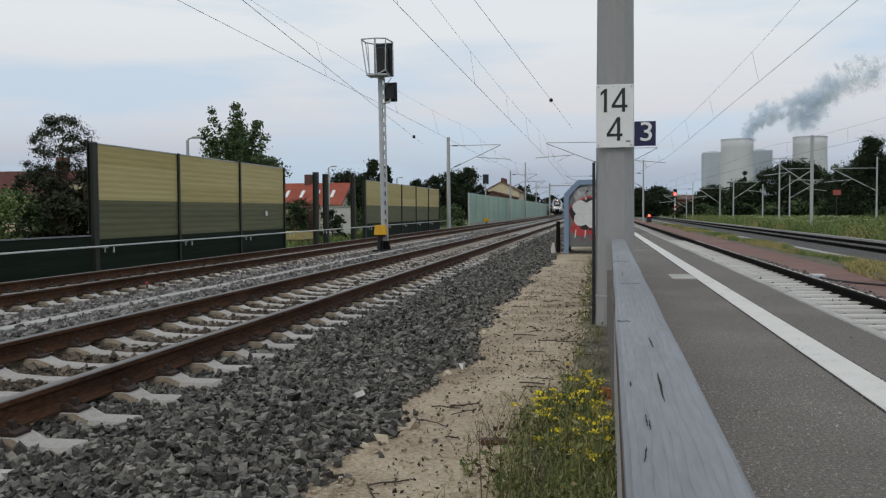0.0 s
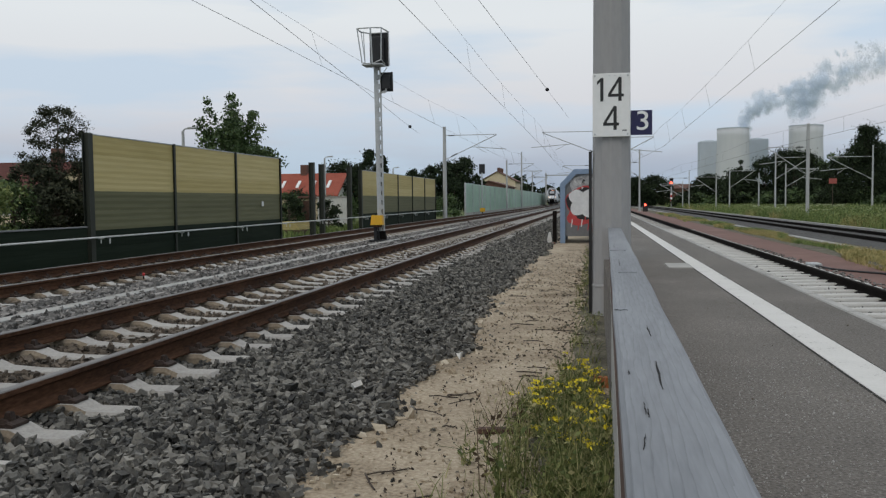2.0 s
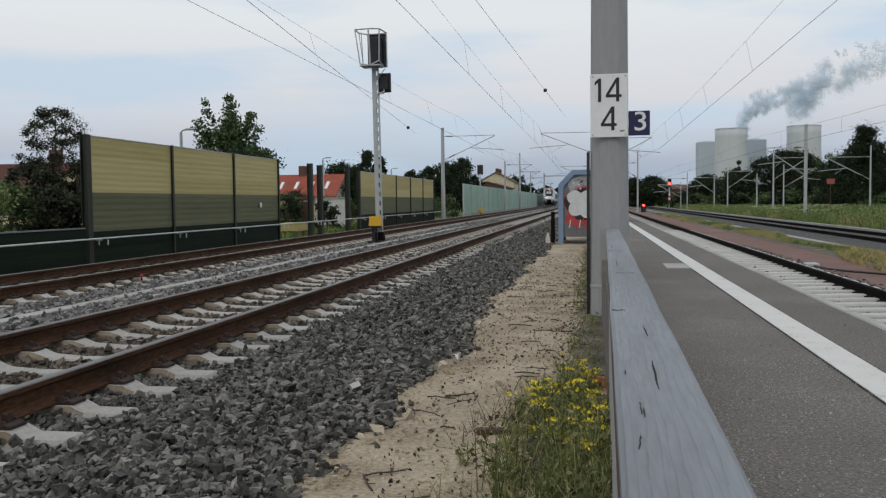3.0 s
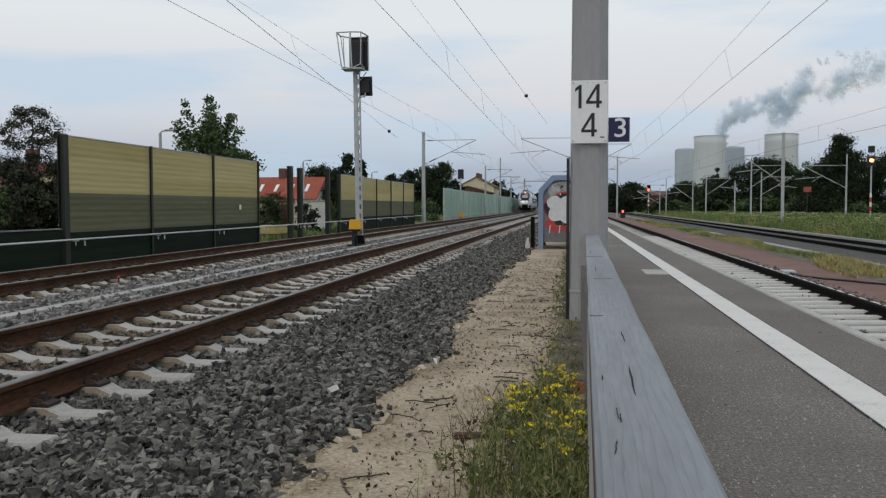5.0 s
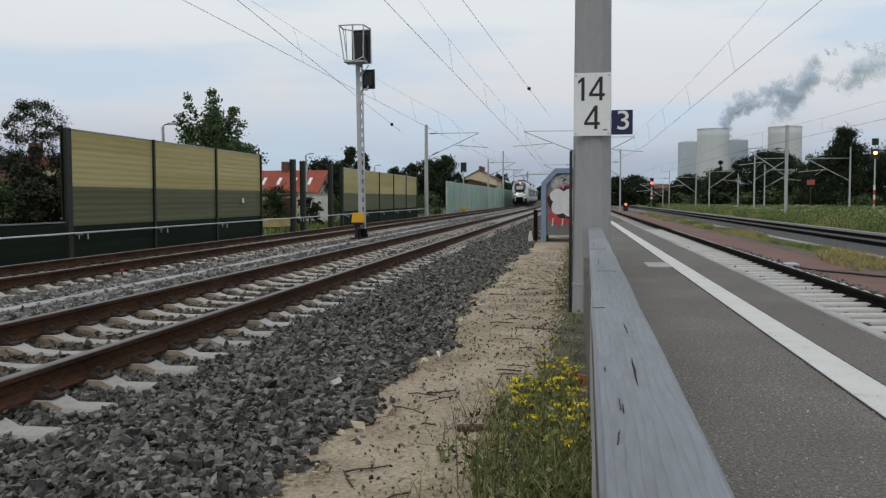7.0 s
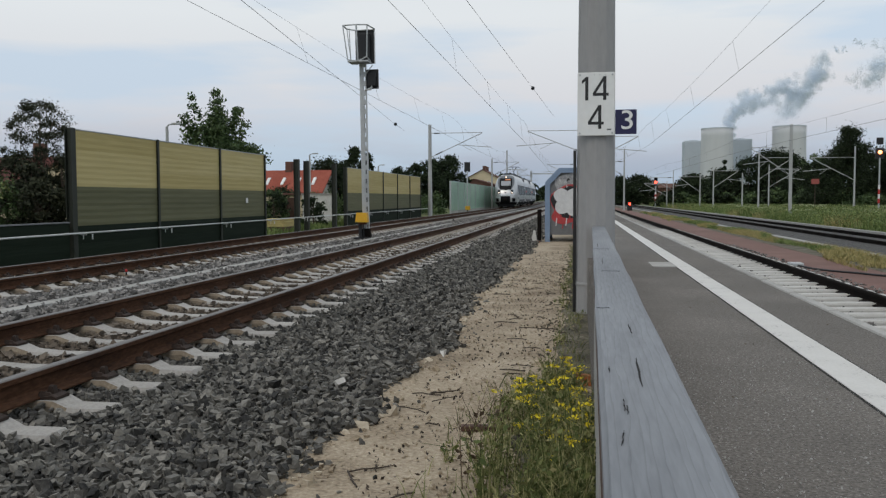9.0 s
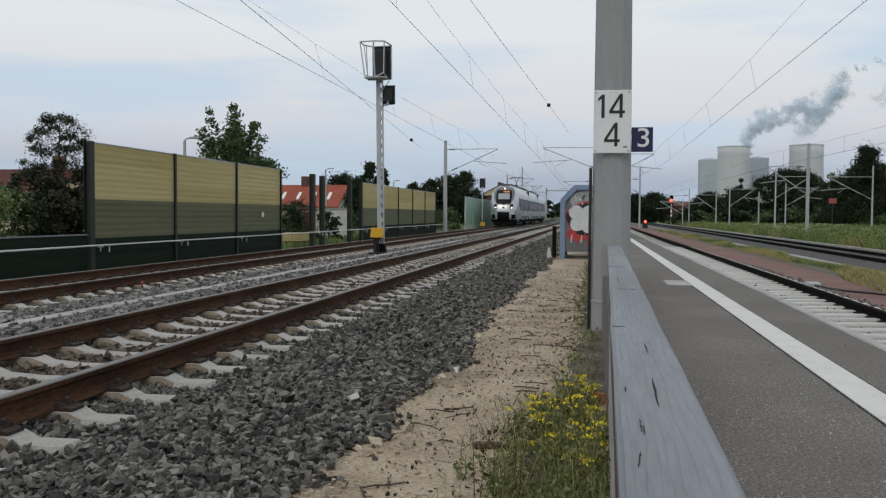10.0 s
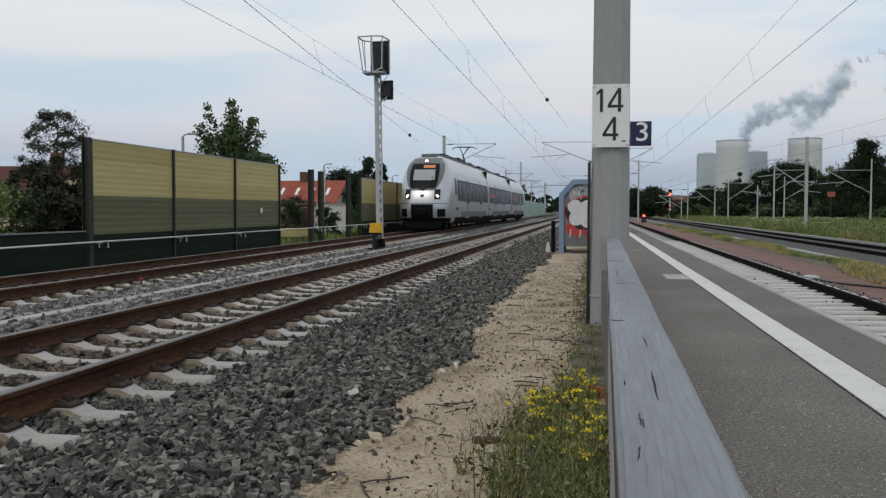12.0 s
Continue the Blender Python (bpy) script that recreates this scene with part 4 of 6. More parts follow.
# ---- masts and cantilevers ----
def cat_mast(x, y, z, top, arms, label, r=.16, lattice=False):
    """arms: reach to one side (signed), height of the top tube."""
    t = thing("catenary_mast", (x, y, z), label, "mast", "catenary masts")
    part("shaft", Geo().box(-r, -r, 0, r, r, top - z, .02) if lattice else Geo().rod((0, 0, 0), (0, 0, top - z), r, r * .7, n=10), "farmast", t)
    part("foot", Geo().box(-r * 1.6, -r * 1.6, -.2, r * 1.6, r * 1.6, .1), "concrete", t)
    for reach, h in arms:
        s = 1 if reach > 0 else -1
        k = .016 + .00013 * y
        a = Geo()
        a.rod((0, 0, h - z), (reach, 0, h - z + .02), k)
        a.rod((0, 0, h - z - 1.85), (reach, 0, h - z - .02), k * 1.2)
        a.rod((reach * .55, 0, h - z - .9), (reach * 1.18, 0, h - z - 1.1), k)
        a.rod((reach * .62, 0, h - z - .95), (reach * .8, 0, h - z - 1.35), k * .6)
        part("cantilever", a, "farmast", t, "thin tubular cantilever arm")
        part("insulator", Geo().rod((s * .3, 0, h - z), (s * .75, 0, h - z), k * 1.8), "wire", t)
        part("insulator", Geo().rod((reach * .12, 0, h - z - 1.62), (reach * .24, 0, h - z - 1.4), k * 1.9), "wire", t)
    return t


cat_mast(-11.3, 66.6, -.4, 6.7, [(4.0, 6.04)], "pale steel catenary mast with cantilever over the train's track", .17)
cat_mast(.75, 66.6, -.1, 7.5, [(-4.6, 6.1), (3.5, 5.6)], "catenary mast with cantilevers to both sides on the platform", .17)
cat_mast(5.5, 112, -.5, 7.2, [(-2.8, 5.6)], "slender distant catenary mast between the tracks", .12)
cat_mast(-11.6, 118, -.5, 6.4, [(3.6, 5.9)], "distant catenary mast with cantilever by the green barrier", .14)
cat_mast(-12.2, 150, -.5, 9.2, [(3.4, 6.0)], "tall distant catenary mast by the green barrier", .15)
cat_mast(-13.5, 195, -.5, 7.2, [(3.4, 6.0)], "tall distant catenary mast by the green barrier", .15)
cat_mast(-.6, 130, -.5, 7.0, [(-4.0, 6.0)], "distant catenary mast beside the near track", .14)
cat_mast(-2.2, 200, -.5, 7.5, [(-4.0, 6.0), (4, 6)], "distant catenary mast beside the near track", .15)
po = thing("catenary_portal", (-13.5, 250, -.5), "far catenary portal spanning the tracks", "catenary portal")
part("leg", Geo().box(-.2, -.2, 0, .2, .2, 9.2), "farmast", po)
part("leg", Geo().box(10.8, -.2, 0, 11.2, .2, 9.2), "farmast", po)
part("beam", Geo().box(-.2, -.2, 8.3, 11.2, .2, 8.6), "farmast", po)
for x, y, tp, arms in ((13.98, 62, 5.95, [(-2.6, 4.4)]), (15.4, 80, 4.95, [(2.8, 4.5)]), (19.5, 96, 4.5, [(3.0, 4.0)]), (14.5, 100, 4.15, [(2.6, 4.0)]), (14.4, 110, 3.9, [(-2.5, 3.6)]),
                       (22.1, 76, 5.2, [(-3.4, 4.3)]), (13.4, 131, 5.0, [(-3.3, 4.0)]), (12.8, 134, 3.6, [(-3.3, 3.2)]), (17.2, 98, 3.7, [])):
    cat_mast(x, y, -.5, tp, arms, "pale catenary mast with cantilever standing in the meadow", .095 if y == 62 else .085, y == 62)


# ---- overhead wires ----
def wire(name, pts, r, label, droppers=None):
    t = thing(name, (0, 0, 0), label, "overhead wire")
    part("conductor", Geo().path(pts, r, 6), "wire", t)
    return t


def catenary(xs, z_c, z_m, sag, y_to, label, side=0.0):
    """Contact wire, sagging messenger and droppers over one line; xs: (y, x) at the supports."""
    t = thing("overhead_line", (0, 0, 0), label, "overhead line", "overhead lines")
    ys = [p[0] for p in xs]
    px = [p[1] for p in xs]

    def at(y):
        return float(np.interp(y, ys, px)) + bend(y)

    def zm(y):
        for a, b in zip(ys[:-1], ys[1:]):
            if a <= y <= b:
                u = (y - a) / (b - a)
                return z_m - sag * 4 * u * (1 - u)
        return z_m
    st_ = np.linspace(ys[0], ys[-1], int((ys[-1] - ys[0]) / 4) + 1)
    rr = [.0045 + .00007 * max(0, y) for y in st_]
    g, h = Geo(), Geo()
    def ring(x, y, z, r):
        return [(x + r * math.cos(1.2566 * i), y, z + r * math.sin(1.2566 * i)) for i in range(5)]
    g.loft([ring(at(y), y, z_c, r) for y, r in zip(st_, rr)])
    h.loft([ring(at(y) + side, y, zm(y), r * .6) for y, r in zip(st_, rr)])
    part("contact_wire", g, "wire", t)
    part("messenger_wire", h, "wire", t)
    for y in np.arange(ys[0] + 3, min(ys[-1], 130), 11.0):
        part("dropper", Geo().rod((at(y), y, z_c), (at(y) + side, y, zm(y)), .003 + .00003 * max(0, y), n=5), "wire", t)
    return t


catenary([(-8, -8.35), (66.6, -9.25), (118, -9.5), (195, -9.0), (290, -9.4)], 5.5, 7.3, .65, 290, "overhead contact wire with droppers above the train's track", -.35)
catenary([(-8, -3.85), (66.6, -3.9), (130, -4.4), (200, -3.9), (290, -4.3)], 5.1, 6.75, .6, 290, "overhead contact wire with droppers above the near track", -.15)
catenary([(-8, 4.55), (66.6, 5.0), (112, 3.2), (200, 3.1), (290, 3.2)], 4.9, 6.35, .55, 290, "overhead contact wire with droppers above the platform track", -.2)
catenary([(20, 13.0), (62, 10.9), (110, 10.4), (290, 10.2)], 4.2, 5.2, .3, 290, "overhead contact wire with droppers above the far track")
f1 = wire("feeder_wire", [(-4.7, -3, 7.2), (-3.5, 27.15, 7.2), (-2.58, 50.18, 7.2), (-1.9, 66.6, 7.15)], .008, "thin feeder wire with a dark ball insulator")
part("ball_insulator", Geo().lathe([(0, -.11), (.08, -.08), (.11, 0), (.08, .08), (0, .11)], (-2.6, 49.7, 7.2), 10), "sigblack", f1)
f2 = wire("feeder_wire", [(-6.2, -3, 6.3), (-8.77, 21.87, 6.3), (-12.9, 61.8, 6.3), (-13.4, 67, 6.3)], .008, "thin feeder wire with a dark ball insulator")
part("ball_insulator", Geo().lathe([(0, -.12), (.09, -.09), (.12, 0), (.09, .09), (0, .12)], (-12.8, 61.0, 6.3), 10), "sigblack", f2)


# ---- painted shelter ----
def shelter():
    x0, x1, y, z = -1.04, 1.0, 27.2, -.28
    t = thing("stair_shelter", (0, y, z), "steel framed shelter with a graffiti covered side panel", "shelter")
    out = [(x0, 0), (x0, 1.83), (x0 + .42, 2.27), (x1 - .42, 2.27), (x1, 1.83), (x1, 0)]
    inn = [(x0 + .15, 0), (x0 + .15, 1.76), (x0 + .48, 2.12), (x1 - .48, 2.12), (x1 - .15, 1.76), (x1 - .15, 0)]
    for k, (ya, yb) in enumerate(((0, .14), (2.6, 2.74))):
        for i in range(5):
            part("frame_bar", Geo().prism([out[i], out[i + 1], inn[i + 1], inn[i]], 1, ya, yb), "steelblue", t)
    part("panel", Geo().prism([(x0 + .15, .22), (x0 + .15, 1.76), (x0 + .48, 2.12), (x1 - .48, 2.12), (x1 - .15, 1.76), (x1 - .15, .22)], 1, .09, .12), "panelgrey", t)
    part("roof_sheet", Geo().prism([out[0], out[1], out[2], out[3], out[4], out[5], (x1 - .03, 0), (x1 - .03, 1.81), (x1 - .44, 2.24), (x0 + .44, 2.24), (x0 + .03, 1.81), (x0 + .03, 0)], 1, .14, 2.6), "panelgrey", t)
    part("side_post", Geo().box(x0 - .24, .2, 0, x0 - .12, .4, 1.0), "darkrail", t)
    random.seed(4)
    layer = [0]

    def blob(name, m, cx, cz, rx, rz, yy, wob=.1, n=26, ph=0.0):
        pts = [(cx + rx * math.cos(a) * (1 + wob * math.sin(3 * a + ph)), cz + rz * math.sin(a) * (1 + wob * math.cos(4 * a + ph))) for a in (2 * math.pi * i / n for i in range(n))]
        layer[0] += 1
        part(name, Geo().prism(pts, 1, yy - .0006 * layer[0], .1), m, pan)
    pan = [c for c in t.children if c.name.startswith("panel")][0]
    blob("pale_spray", "spraygrey", -.1, 1.75, .68, .38, .088, .08, ph=1)
    blob("red_spray", "sprayred", -.28, 1.24, .60, .50, .082, .07)
    blob("red_spray", "sprayred", -.62, .86, .20, .24, .082, .25, ph=3)
    blob("red_spray", "sprayred", -.40, .66, .40, .09, .082, .3, ph=1)
    blob("red_spray", "sprayred", .2, .55, .4, .15, .082, .22, ph=2)
    blob("black_spray", "sprayblack", -.29, 1.22, .56, .46, .078, .09)
    blob("black_spray", "sprayblack", -.15, .82, .42, .08, .078, .2, ph=2)
    for cx, cz, rx, rz, p in ((-.54, 1.42, .24, .22, 0), (-.12, 1.44, .26, .22, 1), (-.50, 1.08, .24, .22, 2), (-.10, 1.00, .28, .22, 3), (.20, 1.22, .22, .27, 1), (-.30, 1.22, .32, .24, 2)):
        blob("white_spray", "spraywhite", cx, cz, rx, rz, .070, .05, ph=p)
    for i in range(16):
        x = random.uniform(-.6, .4)
        zc = random.uniform(1.68, 1.98)
        g = Geo().prism([(x, zc), (x + .03, zc + .01), (x + random.uniform(-.14, .16), zc + random.uniform(-.12, .18)), (x - .03, zc + .05)], 1, .060 - .0007 * i, .1)
        part("tag_stroke", g, random.choice(["spraywhite", "spraywhite", "sprayblack"]), pan)
    for i in range(13):
        x = -.72 + .1 * i
        zc = .62 + .10 * math.sin(i * 2.1)
        part("tag_stroke", Geo().prism([(x, zc - .12), (x + .03, zc - .12), (x + .06, zc + .12), (x + .03, zc + .12)], 1, .060 - .0007 * i, .1), "spraywhite" if i % 3 == 0 else "sprayred", pan)
    ob = thing("marker_stone", (-1.36, 27.0, -.29), "small pale marker stone with orange base by the shelter", "marker")
    part("body", Geo().prism([(-.07, 0), (.08, 0), (.06, .22), (.03, .38), (-.02, .36), (-.055, .2)], 1, -.05, .05), "stonewhite", ob)
    part("base", Geo().box(-.17, -.1, -.02, .17, .1, .05, .01), "orangebit", ob)


shelter()


# ---- train ----
NOSE_Z = [.42, .6, .8, 1.1, 1.5, 1.9, 2.3, 2.75, 3.2, 3.5, 3.75, 3.95, 4.06]
NOSE_Y = [.42, .20, .06, .0, .03, .14, .34, .62, .95, 1.22, 1.52, 1.92, 2.4]
NOSE_W = [1.32, 1.41, 1.45, 1.465, 1.465, 1.46, 1.45, 1.41, 1.31, 1.19, 1.03, .80, .58]


def nose_point(u, z, out=0.0):
    y0, w = float(np.interp(z, NOSE_Z, NOSE_Y)), float(np.interp(z, NOSE_Z, NOSE_W))
    y = y0 + (2.7 - y0) * (1 - math.sqrt(max(0.0, 1 - abs(u) ** 4.2))) * .55 + .10 * u * u
    return (w * u, y - out, z)


def nose_patch(us, zs, out):
    """A piece of skin lying on the nose."""
    g = Geo()
    front = [[nose_point(u, z, out) for u in us] for z in zs]
    back = [[nose_point(u, z, out - .03) for u in us] for z in zs]
    g.loft(front, closed=False, caps=False)
    g.loft(back, closed=False, caps=False)
    edge = front[0] + [r[-1] for r in front[1:]] + front[-1][::-1][1:] + [r[0] for r in front[::-1][1:-1]]
    edge2 = back[0] + [r[-1] for r in back[1:]] + back[-1][::-1][1:] + [r[0] for r in back[::-1][1:-1]]
    g.loft([edge, edge2], caps=False)
    return g


def nose_shape(zs, half, out, n=25, mid=0.0):
    """A piece of skin on the nose whose half width changes with height; mid: how far its lower edge dips at the centre."""
    def row(o):
        return [[nose_point(half(z) * v, z - (mid * max(0.0, 1 - abs(v) * 2.6) if z == zs[0] else 0), o) for v in lin(-1, 1, n)] for z in zs]
    g, front, back = Geo(), row(out), row(out - .03)
    g.loft(front, closed=False, caps=False).loft(back, closed=False, caps=False)
    a, b = [q[0] + [r[-1] for r in q[1:]] + q[-1][::-1][1:] + [r[0] for r in q[::-1][1:-1]] for q in (front, back)]
    return g.loft([a, b], caps=False)


def lin(a, b, n):
    return [a + (b - a) * i / (n - 1) for i in range(n)]


SIDE = list(zip(NOSE_W, NOSE_Z))


def train():
    t = thing("train", (0, 0, 0), "silver-grey three-car electric multiple unit with lit headlights", "train")
    ring = [(x, z) for x, z in SIDE] + [(-x, z) for x, z in SIDE[::-1]]

    def side_box(y0, y1, z0, z1, s, out=.012):
        zs = lin(z0, z1, 5)
        w = [float(np.interp(z, NOSE_Z, NOSE_W)) for z in zs]
        a = [(s * (x + out), z) for x, z in zip(w, zs)] + [(s * (x - .05), z) for x, z in zip(w[::-1], zs[::-1])]
        return Geo().prism(a, 1, y0, y1)

    for c, (a, b) in enumerate(((0, 18.7), (18.95, 37.25), (37.5, 56.2))):
        ya, yb = (a + 2.65 if c == 0 else a), (b - 2.65 if c == 2 else b)
        body = part("car_body", Geo().loft([[(x, y, z) for x, z in ring] for y in (ya, ya + .02, yb - .02, yb)]), "silver", t)
        for s in (-1, 1):
            w0, w1 = (ya + .9 if c == 0 else ya + .5), (yb - .9 if c == 2 else yb - .5)
            part("window_band", side_box(w0, w1, 1.62, 2.80, s), "greyband", body)
            if c == 0:
                part("cab_window", side_box(ya - .1, ya + .5, 1.95, 2.85, s, .02), "trainglass", body)
            y = w0 + .2
            k = 0
            while y + 1.5 < w1:
                if k % 4 == 2:
                    d = part("door", side_box(y, y + 1.45, .62, 2.95, s, .02), "silver", body, "silver sliding door")
                    for q in (.12, .78):
                        part("door_pane", side_box(y + q, y + q + .52, 1.5, 2.7, s, .028), "trainglass", d)
                    part("door_seam", side_box(y + .70, y + .74, .62, 2.95, s, .027), "greyband", d)
                else:
                    part("window_pane", side_box(y, y + 1.4, 1.72, 2.70, s, .019), "trainglass", body)
                y += 1.62
                k += 1
            part("skirt", side_box(ya + 2.4, yb - 1.4, .72, 1.0, s, .01), "roofgrey", body)
            part("lower_edge", side_box(ya, yb, .42, .70, s, .008), "under", body)
            if c > 0:
                part("red_mark", side_box(ya + 1.0, ya + 4.2, 2.0, 2.25, s, .03), "trainred", body, "red bar of lettering")
            part("class_bar", side_box(ya + .3, ya + 1.0, 1.1, 1.25, s, .015), "greyband", body)
        part("roof_fairing", Geo().box(-.62, ya + .6, 4.0, .62, yb - .6, 4.16, .05), "roofgrey", body)
        y = ya + 1.6
        while y < yb - 3:
            L = float(rng.uniform(1.4, 2.8))
            part("roof_unit", Geo().box(-.55, y, 4.1, .55, y + L, 4.25 + float(rng.uniform(0, .16)), .05), "greyband", body)
            y += L + .7
        part("underframe", Geo().box(-1.15, ya + .3, .28, 1.15, yb - .3, .6), "under", body)
        if c < 2:
            part("gangway", Geo().box(-1.28, b, .5, 1.28, b + .25, 3.85, .03), "under", t, "black gangway bellows")
    for y in (3.6, 18.8, 37.4, 52.6):
        bg = part("bogie", Geo().box(-1.05, y - 1.5, .3, -.85, y + 1.5, .62, .05).box(.85, y - 1.5, .3, 1.05, y + 1.5, .62, .05).box(-1.0, y - .3, .35, 1.0, y + .3, .6, .04), "under", t)
        for yy in (y - 1.1, y + 1.1):
            for s in (-1, 1):
                part("wheel", Geo().rod((s * .72, yy, .42), (s * .86, yy, .42), .42, n=20), "darkrail", bg)
    # noses
    for flip in (0, 1):
        m = pose(0, 56.2, 0, 0, 0, 180) if flip else pose(0, 0, 0)
        us = [math.sin(math.pi / 2 * v) for v in lin(-1, 1, 41)]
        rows = [[(-w, 2.66, z)] + [nose_point(u, z) for u in us] + [(w, 2.66, z)] for z, w in zip(NOSE_Z, NOSE_W)]
        g = Geo().loft(rows, closed=False, caps=False)
        g.f.append(tuple(range(len(g.v) - len(rows[0]), len(g.v))))
        n = part("nose", g, "silver", t, "rounded silver cab front", True, at=m)
        part("mask", nose_shape(lin(2.14, 4.03, 16), lambda z: float(np.interp(z, [2.14, 2.3, 2.7, 3.2, 3.6, 4.03], [.42, .56, .70, .82, .89, .93])), .02, 31), "maskgrey", n, "grey surround of the windscreen")
        ws = part("windscreen", nose_shape(lin(2.24, 3.60, 14), lambda z: float(np.interp(z, [2.24, 2.4, 3.0, 3.6], [.46, .52, .60, .66])), .036, 27, .14), "screenglass", n, "dark windscreen")
        part("blind", nose_shape(lin(2.68, 3.26, 7), lambda z: .42 + .06 * (z - 2.68), .05, 21), "lightglass", ws, "pale blind behind the windscreen")
        part("display", nose_patch(lin(-.08, .46, 13), lin(3.36, 3.51, 4), .05), "greyband" if flip else "display", ws, "orange destination display")
        part("wiper", Geo().path([nose_point(.3, 2.32, .06), nose_point(.36, 2.9, .06)], .016), "under", ws)
        part("coupler_recess", nose_patch(lin(-.42, .42, 17), lin(.44, 1.40, 9), .03), "under", n, "black coupler recess")
        cp = part("coupler", Geo().box(-.2, -.32, .86, .2, .3, 1.18, .04).rod((0, -.34, 1.02), (0, .2, 1.02), .12, n=10), "darkrail", n)
        part("lower_apron", nose_patch([math.sin(math.pi / 2 * v) for v in lin(-.9, .9, 31)], lin(.43, .68, 4), .02), "under", n, "black lower apron")
        part("plough", Geo().prism([(-1.1, .5), (-.95, .14), (.95, .14), (1.1, .5)], 1, .25, .6), "under", n)
        part("crest", nose_patch(lin(-.07, .07, 3), lin(1.78, 1.92, 3), .02), "greyband", n)
        part("bumper_seam", nose_patch(lin(-.9, .9, 41), lin(1.44, 1.465, 2), .012), "greyband", n)
        for s in (-1, 1):
            part("buffer_pad", nose_patch(lin(s * .58, s * .84, 9), lin(.74, 1.16, 5), .025), "under", n)
            h = part("lamp_housing", nose_patch(lin(s * .46, s * .67, 9), lin(1.66, 2.20, 6), .025), "greyband", n)
            p = nose_point(s * .555, 1.82, .035)
            part("headlamp", Geo().rod((p[0], p[1] - .0, p[2]), (p[0], p[1] + .06, p[2]), .095, n=16), "greyband" if flip else "headlight", h, "lit headlight")
        p = nose_point(0, 3.73, .05)
        part("top_lamp", Geo().rod(p, (p[0], p[1] + .3, p[2]), .09, n=16), "greyband" if flip else "headlight", n, "lit upper headlight")
        part("roof_box", Geo().box(-.45, 2.2, 4.0, .45, 3.6, 4.17, .04), "maskgrey", n)
    # pantograph
    pg = part("pantograph", Geo().box(-.5, 15.2, 4.2, .5, 16.8, 4.34, .03), "darkrail", t, "raised dark pantograph")
    part("lower_arm", Geo().rod((0, 16.7, 4.34), (0, 15.3, 4.85), .05), "darkrail", pg)
    part("upper_arm", Geo().path([(0, 15.3, 4.85), (-.35, 16.1, 5.46)], .03).path([(0, 15.3, 4.85), (.35, 16.1, 5.46)], .03), "darkrail", pg)
    part("collector_head", Geo().path([(-.9, 16.0, 5.31), (-.62, 16.0, 5.47), (.62, 16.0, 5.47), (.9, 16.0, 5.31)], .03).path([(-.6, 16.3, 5.47), (.6, 16.3, 5.47)], .03), "darkrail", pg)
    return t


TRAIN = train()
for me in {o.data for o in TRAIN.children_recursive if o.data}:      # the body stands a little taller than its drawing
    me.transform(Matrix.Diagonal((1, 1, 1.04, 1)))


# ---- trees and shrubs ----
def leaf_mesh(name, P, size, material, up=.3):
    """Many small leaf clumps, each a bent pair of triangles."""
    n = len(P)
    d = rng.normal(0, 1, (n, 3))
    d /= np.linalg.norm(d, axis=1)[:, None]
    e = np.cross(d, rng.normal(0, 1, (n, 3)))
    e /= np.linalg.norm(e, axis=1)[:, None] + 1e-9
    s = (size * rng.uniform(.6, 1.4, n))[:, None]
    nn = np.cross(d, e)
    V = np.stack([P - d * s, P + e * s * .55 + nn * s * .2, P + d * s, P - e * s * .55 + nn * s * .2], 1)
    me = bpy.data.meshes.new(name)
    me.vertices.add(n * 4)
    me.vertices.foreach_set("co", V.reshape(-1).astype(np.float32))
    F = np.array([(0, 1, 2), (0, 2, 3)])[None] + (np.arange(n) * 4)[:, None, None]
    me.loops.add(n * 6)
    me.loops.foreach_set("vertex_index", F.reshape(-1).astype(np.int32))
    me.polygons.add(n * 2)
    me.polygons.foreach_set("loop_start", np.arange(0, n * 6, 3, dtype=np.int32))
    me.update(calc_edges=True)
    me.materials.append(M[material])
    return me


